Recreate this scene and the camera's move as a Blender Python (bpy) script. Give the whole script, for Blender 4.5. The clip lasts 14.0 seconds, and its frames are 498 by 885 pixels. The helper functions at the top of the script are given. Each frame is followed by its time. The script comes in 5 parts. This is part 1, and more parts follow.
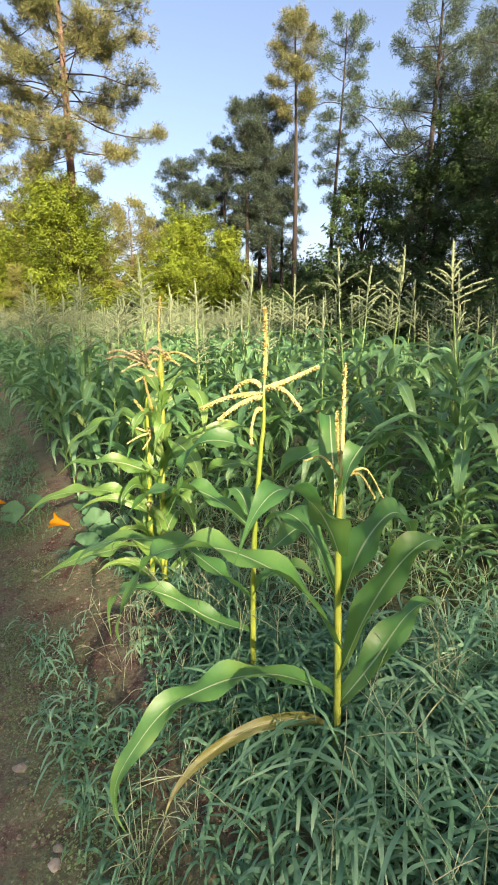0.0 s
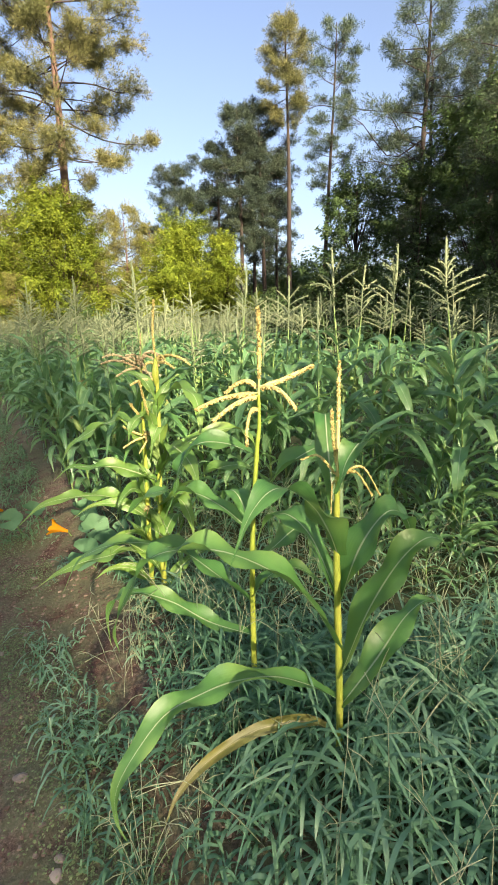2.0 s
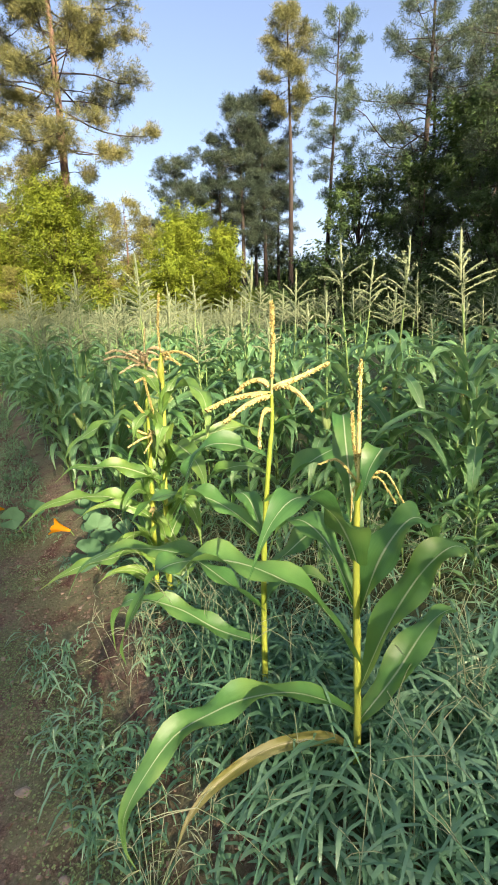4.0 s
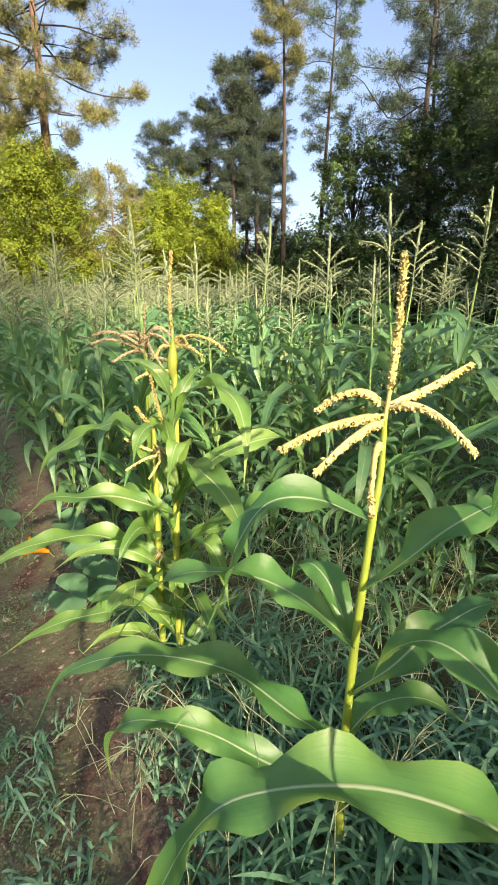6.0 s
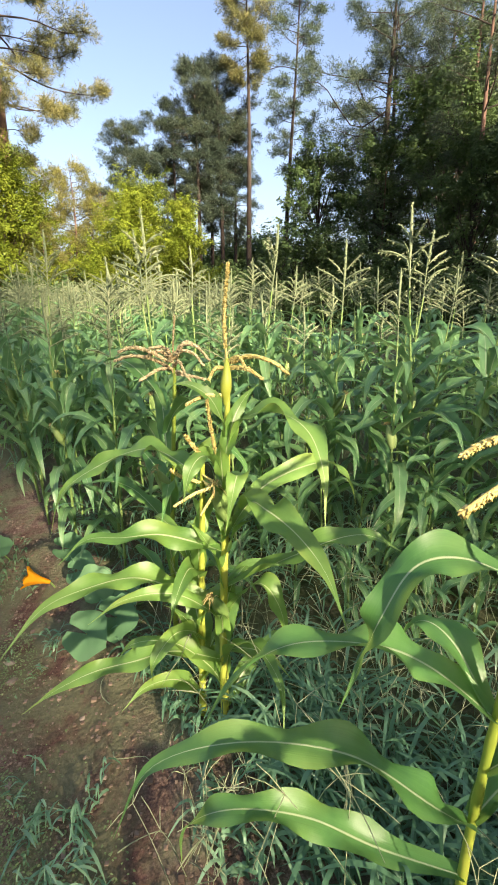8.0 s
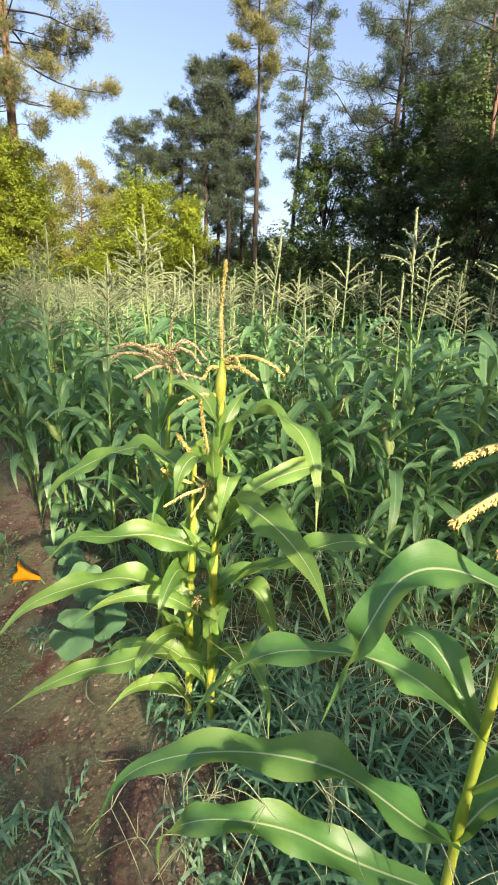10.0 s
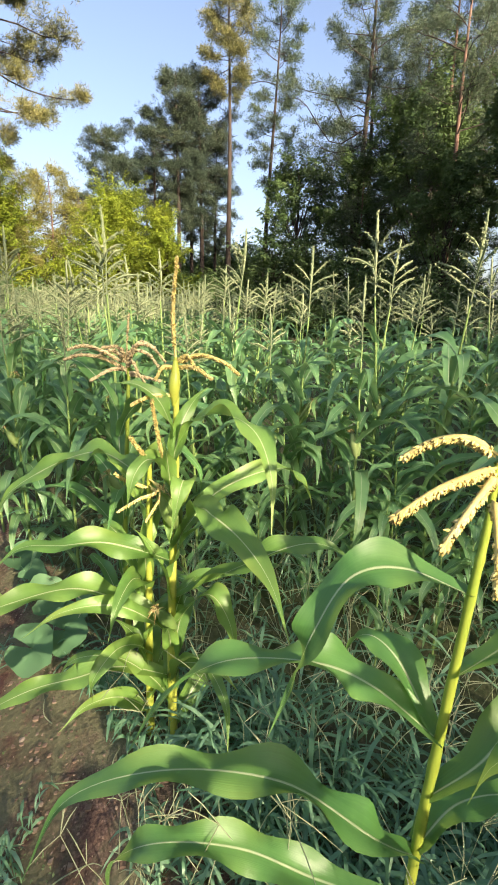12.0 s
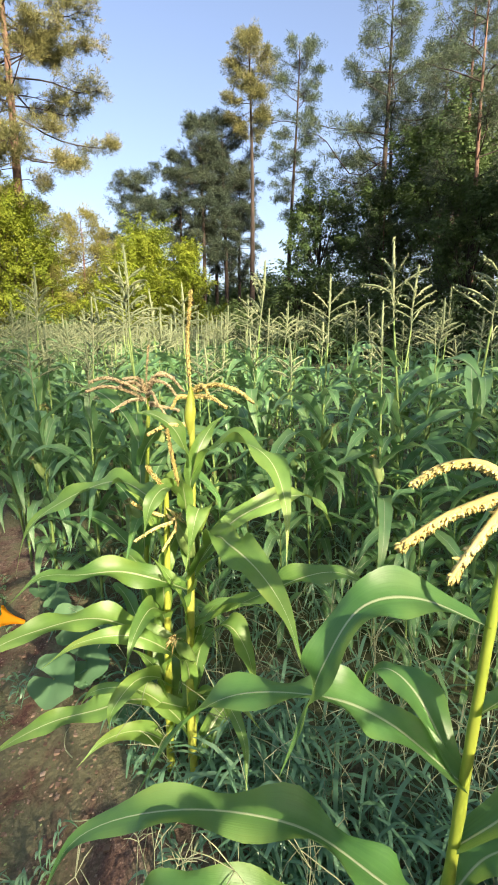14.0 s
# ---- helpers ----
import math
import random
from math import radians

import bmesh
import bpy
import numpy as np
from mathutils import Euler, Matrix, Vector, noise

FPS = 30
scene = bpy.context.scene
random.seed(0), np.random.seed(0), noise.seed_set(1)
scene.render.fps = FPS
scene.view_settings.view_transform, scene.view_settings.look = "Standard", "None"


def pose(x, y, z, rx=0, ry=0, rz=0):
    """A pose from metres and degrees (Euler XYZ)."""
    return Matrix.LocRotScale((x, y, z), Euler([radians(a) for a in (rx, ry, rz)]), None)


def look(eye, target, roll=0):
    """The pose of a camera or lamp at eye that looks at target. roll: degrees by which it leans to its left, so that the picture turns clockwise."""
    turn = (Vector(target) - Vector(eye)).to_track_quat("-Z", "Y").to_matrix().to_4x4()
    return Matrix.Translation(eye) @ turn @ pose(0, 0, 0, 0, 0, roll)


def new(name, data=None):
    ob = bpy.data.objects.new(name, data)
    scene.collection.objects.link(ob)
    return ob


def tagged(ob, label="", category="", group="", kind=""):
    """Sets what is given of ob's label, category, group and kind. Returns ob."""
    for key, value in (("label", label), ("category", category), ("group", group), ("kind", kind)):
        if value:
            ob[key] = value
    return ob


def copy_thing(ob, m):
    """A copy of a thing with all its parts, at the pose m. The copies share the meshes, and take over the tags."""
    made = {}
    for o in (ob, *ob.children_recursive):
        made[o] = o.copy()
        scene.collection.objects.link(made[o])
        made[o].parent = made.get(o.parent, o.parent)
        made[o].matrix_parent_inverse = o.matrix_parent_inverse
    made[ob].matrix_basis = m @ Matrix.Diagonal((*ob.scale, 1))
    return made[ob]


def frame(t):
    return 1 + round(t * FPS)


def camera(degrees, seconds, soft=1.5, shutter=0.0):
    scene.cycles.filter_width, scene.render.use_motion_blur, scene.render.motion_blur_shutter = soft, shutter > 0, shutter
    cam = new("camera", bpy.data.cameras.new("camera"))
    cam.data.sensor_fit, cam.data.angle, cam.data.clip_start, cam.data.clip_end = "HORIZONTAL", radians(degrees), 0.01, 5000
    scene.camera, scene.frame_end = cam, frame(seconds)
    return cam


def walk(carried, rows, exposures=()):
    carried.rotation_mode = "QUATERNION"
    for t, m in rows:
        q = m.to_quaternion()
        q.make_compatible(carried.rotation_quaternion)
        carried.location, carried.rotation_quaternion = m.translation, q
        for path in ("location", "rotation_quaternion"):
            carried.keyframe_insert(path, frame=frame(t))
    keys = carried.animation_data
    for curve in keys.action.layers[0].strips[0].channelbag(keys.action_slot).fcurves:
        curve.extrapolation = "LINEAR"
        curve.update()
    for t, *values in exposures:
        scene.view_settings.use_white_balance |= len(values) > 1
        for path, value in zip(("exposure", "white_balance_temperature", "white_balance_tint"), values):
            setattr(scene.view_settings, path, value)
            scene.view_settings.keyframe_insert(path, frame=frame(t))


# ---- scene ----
cam = camera(55.8, 14.0, 1.8)
# Seconds, eye, target, roll: a slow walk along the edge of the corn.
PATH = [
    (0, (0.052, 0.055, 1.572), (0.001, 1.460, 1.260), -0.7),
    (0.5, (0.059, 0.056, 1.571), (0.006, 1.461, 1.262), -1.0),
    (1, (0.058, 0.058, 1.571), (0.006, 1.464, 1.265), -1.1),
    (1.5, (0.065, 0.061, 1.565), (0.016, 1.469, 1.264), -1.5),
    (2, (0.063, 0.064, 1.560), (0.015, 1.472, 1.258), -1.9),
    (2.5, (0.068, 0.061, 1.558), (0.021, 1.469, 1.257), -1.8),
    (3, (0.065, 0.054, 1.561), (0.014, 1.461, 1.260), -1.8),
    (3.2, (0.069, 0.063, 1.560), (0.013, 1.471, 1.258), -1.9),
    (5.3, (-0.116, 0.548, 1.587), (-0.087, 1.943, 1.226), -1.7),
    (5.5, (-0.131, 0.648, 1.583), (-0.057, 2.039, 1.217), -1.4),
    (6, (-0.211, 0.818, 1.577), (-0.221, 2.206, 1.196), -0.9),
    (6.5, (-0.365, 0.928, 1.585), (-0.341, 2.313, 1.191), -1.8),
    (7, (-0.506, 0.965, 1.604), (-0.400, 2.347, 1.213), -1.9),
    (7.5, (-0.539, 0.991, 1.623), (-0.467, 2.384, 1.263), -3.0),
    (8, (-0.517, 0.999, 1.628), (-0.419, 2.385, 1.252), -0.5),
    (8.2, (-0.512, 1.005, 1.631), (-0.416, 2.390, 1.250), -0.7),
    (10.3, (-0.487, 1.026, 1.618), (-0.388, 2.414, 1.251), 1.4),
    (10.5, (-0.469, 1.041, 1.603), (-0.379, 2.432, 1.243), 0.7),
    (11, (-0.454, 1.043, 1.600), (-0.336, 2.434, 1.252), 0.1),
    (11.5, (-0.440, 1.048, 1.599), (-0.294, 2.436, 1.249), 0.2),
    (12, (-0.428, 1.049, 1.596), (-0.261, 2.436, 1.247), 1.0),
    (12.5, (-0.426, 1.057, 1.594), (-0.274, 2.453, 1.279), 1.5),
    (13, (-0.412, 1.058, 1.600), (-0.199, 2.446, 1.284), 1.7),
    (13.5, (-0.409, 1.061, 1.599), (-0.283, 2.465, 1.304), -0.2),
    (14, (-0.392, 1.045, 1.598), (-0.307, 2.456, 1.329), -0.7),
]
walk(cam, [(t, look(eye, target, roll)) for t, eye, target, roll in PATH], [(0, 2.26, 6500, 20), (14, 2.26, 6500, 20)])

# ---- light: clear evening sky, low sun from behind on the right, shining along the row ----
SUN_AZIMUTH, SUN_HEIGHT = 155.0, 20.0
world = bpy.data.worlds.new("evening_sky")
scene.world = world
world.use_nodes = True
wn = world.node_tree.nodes
sky = wn.new("ShaderNodeTexSky")
sky.sky_type, sky.sun_disc = "NISHITA", False
sky.sun_elevation, sky.sun_rotation = radians(SUN_HEIGHT), radians(SUN_AZIMUTH)
sky.air_density, sky.dust_density, sky.ozone_density = 1.0, 4.0, 0.7
world.node_tree.links.new(sky.outputs[0], wn["Background"].inputs[0])
wn["Background"].inputs[1].default_value = 0.071
sun = new("sun", bpy.data.lights.new("sun", "SUN"))
sun.data.energy, sun.data.angle, sun.data.color = 4.4, radians(1.2), (1.0, 0.84, 0.60)
sun_from = Vector((math.sin(radians(SUN_AZIMUTH)) * math.cos(radians(SUN_HEIGHT)),
                   math.cos(radians(SUN_AZIMUTH)) * math.cos(radians(SUN_HEIGHT)), math.sin(radians(SUN_HEIGHT))))
sun.matrix_world = look(sun_from * 60, (0, 0, 0))

# ---- materials ----


def nodes_of(name):
    m = bpy.data.materials.new(name)
    m.use_nodes = True
    nt = m.node_tree
    nt.nodes.clear()
    return m, nt


def node(nt, kind, inputs=None, **props):
    n = nt.nodes.new("ShaderNode" + kind)
    for key, value in props.items():
        setattr(n, key, value)
    for key, value in (inputs or {}).items():
        if isinstance(value, bpy.types.NodeSocket):
            nt.links.new(value, n.inputs[key])
        else:
            n.inputs[key].default_value = value
    return n


def ramp(nt, fac, stops, interpolation="LINEAR"):
    n = node(nt, "ValToRGB", {0: fac})
    n.color_ramp.interpolation = interpolation
    e = n.color_ramp.elements
    while len(e) < len(stops):
        e.new(0.5)
    for k, (pos, col) in enumerate(stops):
        e[k].position, e[k].color = pos, (*col, 1) if len(col) == 3 else col
    return n.outputs[0]


def mixed(nt, fac, a, b, blend="MIX"):
    n = node(nt, "Mix", data_type="RGBA", blend_type=blend)
    for k, v in ((0, fac), (6, a), (7, b)):
        if isinstance(v, bpy.types.NodeSocket):
            nt.links.new(v, n.inputs[k])
        else:
            n.inputs[k].default_value = v if k == 0 else (*v, 1)
    return n.outputs[2]


def calc(nt, op, a, b=0.0, c=0.0, clamp=False):
    return node(nt, "Math", {0: a, 1: b, 2: c}, operation=op, use_clamp=clamp).outputs[0]


def chance(nt):
    """A number from 0 to 1 for each object and each loose piece of its mesh."""
    r = calc(nt, "ADD", node(nt, "ObjectInfo").outputs["Random"], node(nt, "NewGeometry").outputs["Random Per Island"])
    return calc(nt, "FRACT", r)


def finish(nt, shader, bump_from=None, strength=0.3, distance=0.01, target=None):
    if bump_from is not None:
        b = node(nt, "Bump", {"Strength": strength, "Distance": distance, "Height": bump_from})
        nt.links.new(b.outputs[0], target.inputs["Normal"])
    out = node(nt, "OutputMaterial", {0: shader})
    return out


def foliage(name, dark, mid, light, through_light=0.35, rough=0.5, patch=0.6, gloss=0.15):
    """Leaves or needles: three tones by piece and by patch, partly let through by the light."""
    m, nt = nodes_of(name)
    co = node(nt, "TexCoord").outputs["Object"]
    big = node(nt, "TexNoise", {"Vector": co, "Scale": patch, "Detail": 3.0}).outputs[0]
    f = calc(nt, "ADD", calc(nt, "MULTIPLY", chance(nt), 0.40), calc(nt, "MULTIPLY", big, 1.05))
    col = ramp(nt, calc(nt, "SUBTRACT", f, 0.22), [(0.0, dark), (0.5, mid), (1.0, light)])
    p = node(nt, "BsdfPrincipled", {"Base Color": col, "Roughness": rough, "Specular IOR Level": gloss})
    tr = node(nt, "BsdfTranslucent", {"Color": mixed(nt, 0.5, col, light)})
    mix = node(nt, "MixShader", {0: through_light, 1: p.outputs[0], 2: tr.outputs[0]})
    finish(nt, mix.outputs[0])
    return m


def corn_leaf_material(name, deep, fresh, edge, rib, wear=0.35):
    """Corn blade: pale midrib, fine veins along the blade, yellow wear at tip and margin."""
    m, nt = nodes_of(name)
    uv = node(nt, "UVMap").outputs[0]
    s = node(nt, "SeparateXYZ", {0: uv})
    u, v = s.outputs[0], s.outputs[1]
    off = calc(nt, "ABSOLUTE", calc(nt, "SUBTRACT", u, 0.5))
    co = node(nt, "TexCoord").outputs["Object"]
    rnd = chance(nt)
    stretched = node(nt, "CombineXYZ", {0: calc(nt, "MULTIPLY", u, 46.0), 1: calc(nt, "MULTIPLY", v, 2.5), 2: calc(nt, "MULTIPLY", rnd, 9.0)}).outputs[0]
    veins = node(nt, "TexNoise", {"Vector": stretched, "Scale": 1.0, "Detail": 3.0}).outputs[0]
    blotch = node(nt, "TexNoise", {"Vector": co, "Scale": 9.0, "Detail": 5.0, "Roughness": 0.65}).outputs[0]
    base = mixed(nt, ramp(nt, calc(nt, "ADD", calc(nt, "MULTIPLY", blotch, 0.7), calc(nt, "MULTIPLY", rnd, 0.5)), [(0.3, (0, 0, 0)), (0.85, (1, 1, 1))]), deep, fresh)
    patch = node(nt, "TexNoise", {"Vector": co, "Scale": 5.0, "Detail": 2.0}).outputs[0]
    pale = calc(nt, "MULTIPLY", ramp(nt, patch, [(0.48, (0, 0, 0)), (0.68, (1, 1, 1))]), calc(nt, "MULTIPLY_ADD", off, 1.1, 0.15))
    base = mixed(nt, pale, base, tuple(0.5 * (a + b) for a, b in zip(fresh, edge)))
    base = mixed(nt, ramp(nt, veins, [(0.3, (0, 0, 0)), (0.75, (0.45, 0.45, 0.45))]), base, fresh)
    worn = calc(nt, "ADD", calc(nt, "MULTIPLY", calc(nt, "POWER", v, 4.0), 0.8), calc(nt, "MULTIPLY", calc(nt, "POWER", calc(nt, "MULTIPLY", off, 2.0), 6.0), 0.6))
    worn = calc(nt, "MULTIPLY", calc(nt, "MULTIPLY", worn, ramp(nt, blotch, [(0.42, (0, 0, 0)), (0.66, (1, 1, 1))])), calc(nt, "MULTIPLY", rnd, 2.0 * wear))
    base = mixed(nt, worn, base, edge)
    rib_w = calc(nt, "MULTIPLY_ADD", calc(nt, "SUBTRACT", 1.0, v), 0.034, 0.012)
    on_rib = calc(nt, "SUBTRACT", 1.0, calc(nt, "DIVIDE", off, rib_w), clamp=True)
    on_rib = calc(nt, "MULTIPLY", calc(nt, "POWER", on_rib, 0.6), 0.85)
    col = mixed(nt, on_rib, base, rib)
    p = node(nt, "BsdfPrincipled", {"Base Color": col, "Roughness": calc(nt, "MULTIPLY_ADD", blotch, 0.25, 0.32), "Specular IOR Level": 0.75})
    tr = node(nt, "BsdfTranslucent", {"Color": mixed(nt, 0.35, col, edge)})
    b = node(nt, "Bump", {"Strength": 0.16, "Distance": 0.003, "Height": calc(nt, "ADD", veins, calc(nt, "MULTIPLY", on_rib, 1.5))})
    nt.links.new(b.outputs[0], p.inputs["Normal"])
    mix = node(nt, "MixShader", {0: 0.42, 1: p.outputs[0], 2: tr.outputs[0]})
    finish(nt, mix.outputs[0])
    return m


def solid(name, tones, scale=12.0, rough=0.7, bump=0.3, distance=0.004, stretch=(1, 1, 1), island=0.4, gloss=0.3):
    """A matt or half-matt body: noise at two scales runs through the tones."""
    m, nt = nodes_of(name)
    co = node(nt, "Mapping", {"Vector": node(nt, "TexCoord").outputs["Object"], "Scale": stretch}).outputs[0]
    fine = node(nt, "TexNoise", {"Vector": co, "Scale": scale, "Detail": 6.0, "Roughness": 0.65}).outputs[0]
    coarse = node(nt, "TexNoise", {"Vector": co, "Scale": scale * 0.17, "Detail": 2.0}).outputs[0]
    f = calc(nt, "ADD", calc(nt, "MULTIPLY", fine, 0.6), calc(nt, "MULTIPLY", coarse, 0.5))
    f = calc(nt, "ADD", f, calc(nt, "MULTIPLY", calc(nt, "SUBTRACT", chance(nt), 0.5), island))
    steps = [(0.25 + 0.6 * k / (len(tones) - 1), c) for k, c in enumerate(tones)]
    col = ramp(nt, f, steps)
    p = node(nt, "BsdfPrincipled", {"Base Color": col, "Roughness": rough, "Specular IOR Level": gloss})
    finish(nt, p.outputs[0], fine, bump, distance, p)
    return m


LEAF = corn_leaf_material("corn_leaf", (0.050, 0.180, 0.044), (0.125, 0.325, 0.078), (0.33, 0.39, 0.07), (0.66, 0.74, 0.46))
FIELD_LEAF = corn_leaf_material("field_corn_leaf", (0.084, 0.235, 0.084), (0.180, 0.385, 0.150), (0.30, 0.33, 0.08), (0.50, 0.60, 0.38), 0.25)
# Lighter and yellower than LEAF: the clump's own tint plus sunlight put into colour.
SUNNY_LEAF = corn_leaf_material("sunlit_yellowish_corn_leaf", (0.085, 0.222, 0.042), (0.200, 0.390, 0.080), (0.42, 0.47, 0.08), (0.70, 0.76, 0.46))
DRY_LEAF = corn_leaf_material("withering_corn_leaf", (0.16, 0.17, 0.045), (0.33, 0.35, 0.085), (0.20, 0.11, 0.05), (0.42, 0.40, 0.18), 2.2)
STALK = solid("corn_stalk", [(0.15, 0.25, 0.03), (0.31, 0.385, 0.05), (0.46, 0.47, 0.085)], 20, 0.42, 0.25, 0.002, (1, 1, 0.35), 0.2, 0.4)
FIELD_STALK = solid("field_corn_stalk", [(0.10, 0.18, 0.045), (0.17, 0.27, 0.075), (0.25, 0.35, 0.12)], 14, 0.5, 0.15, 0.002, (1, 1, 0.25), 0.3, 0.35)
RIPE_TASSEL = solid("ripe_tassel", [(0.47, 0.385, 0.115), (0.61, 0.515, 0.18), (0.74, 0.64, 0.29)], 60, 0.75, 0.4, 0.002)
BROWN_TASSEL = solid("brown_tassel", [(0.41, 0.335, 0.18), (0.55, 0.455, 0.255), (0.68, 0.585, 0.36)], 60, 0.8, 0.4, 0.002)
GREEN_TASSEL = solid("green_tassel", [(0.12, 0.165, 0.085), (0.185, 0.235, 0.125), (0.27, 0.305, 0.17)], 50, 0.75, 0.4, 0.002)
HUSK = solid("corn_husk", [(0.11, 0.20, 0.05), (0.19, 0.29, 0.085), (0.29, 0.37, 0.14)], 20, 0.55, 0.3, 0.002, (1, 1, 0.15))
SILK = solid("corn_silk", [(0.25, 0.16, 0.05), (0.42, 0.34, 0.13), (0.52, 0.48, 0.24)], 40, 0.7)
GRASS = foliage("tall_grass", (0.028, 0.088, 0.043), (0.132, 0.290, 0.155), (0.30, 0.48, 0.29), 0.28, 0.42, 1.4, 0.55)
SEED_GRASS = foliage("seeding_grass", (0.22, 0.27, 0.14), (0.36, 0.41, 0.24), (0.52, 0.56, 0.38), 0.25, 0.6, 2.0)
WEED = foliage("lane_weed", (0.08, 0.165, 0.082), (0.155, 0.285, 0.135), (0.27, 0.41, 0.21), 0.25, 0.6, 2.0)
MAT = foliage("creeping_weed", (0.11, 0.18, 0.07), (0.19, 0.27, 0.11), (0.30, 0.37, 0.17), 0.25, 0.6, 2.0)
SQUASH_LEAF = foliage("squash_leaf", (0.070, 0.165, 0.078), (0.115, 0.245, 0.115), (0.18, 0.33, 0.165), 0.3, 0.6, 6.0)
PETAL = foliage("squash_petal", (0.80, 0.30, 0.008), (0.89, 0.40, 0.01), (0.93, 0.52, 0.03), 0.4, 0.6, 12.0)
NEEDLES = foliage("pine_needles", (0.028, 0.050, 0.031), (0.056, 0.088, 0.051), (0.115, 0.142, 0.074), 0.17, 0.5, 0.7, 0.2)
# Darker copy of NEEDLES: the middle pines' shade is put into the colour.
NEEDLES_SHADED = foliage("shaded_pine_needles", (0.017, 0.030, 0.022), (0.033, 0.053, 0.036), (0.074, 0.090, 0.044), 0.10, 0.55, 0.35, 0.15)
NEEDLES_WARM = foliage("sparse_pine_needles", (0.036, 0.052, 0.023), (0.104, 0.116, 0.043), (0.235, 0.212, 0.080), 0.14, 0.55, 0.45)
TAN_NEEDLES = foliage("tan_pine_needles", (0.066, 0.080, 0.022), (0.135, 0.142, 0.040), (0.235, 0.220, 0.070), 0.2, 0.55, 0.5)
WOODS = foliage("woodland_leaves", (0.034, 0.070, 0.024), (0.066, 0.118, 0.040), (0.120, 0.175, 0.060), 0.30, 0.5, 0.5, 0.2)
VINE = foliage("vine_leaves", (0.050, 0.085, 0.010), (0.110, 0.155, 0.014), (0.195, 0.225, 0.024), 0.25, 0.5, 0.5)
MAPLE = foliage("yellow_green_leaves", (0.065, 0.115, 0.012), (0.155, 0.215, 0.020), (0.265, 0.31, 0.038), 0.28, 0.5, 0.6)
PINE_BARK = solid("pine_bark", [(0.045, 0.030, 0.023), (0.105, 0.066, 0.048), (0.20, 0.13, 0.095)], 9.0, 0.9, 0.8, 0.05, (1, 1, 0.3), 0.1)
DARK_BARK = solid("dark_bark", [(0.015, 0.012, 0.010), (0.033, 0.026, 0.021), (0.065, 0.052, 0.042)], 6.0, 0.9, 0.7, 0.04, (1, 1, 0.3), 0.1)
GRIT = solid("soil_grit", [(0.10, 0.066, 0.045), (0.19, 0.135, 0.095), (0.32, 0.25, 0.185)], 30.0, 0.95, 0.5, 0.003)
STONE = solid("field_stone", [(0.17, 0.135, 0.105), (0.28, 0.23, 0.18), (0.40, 0.35, 0.29)], 25.0, 0.85, 0.6, 0.004)

ROW_ALONG = Vector((-0.535, 0.845, 0)).normalized()
ROW_ACROSS = Vector((ROW_ALONG.y, -ROW_ALONG.x, 0))


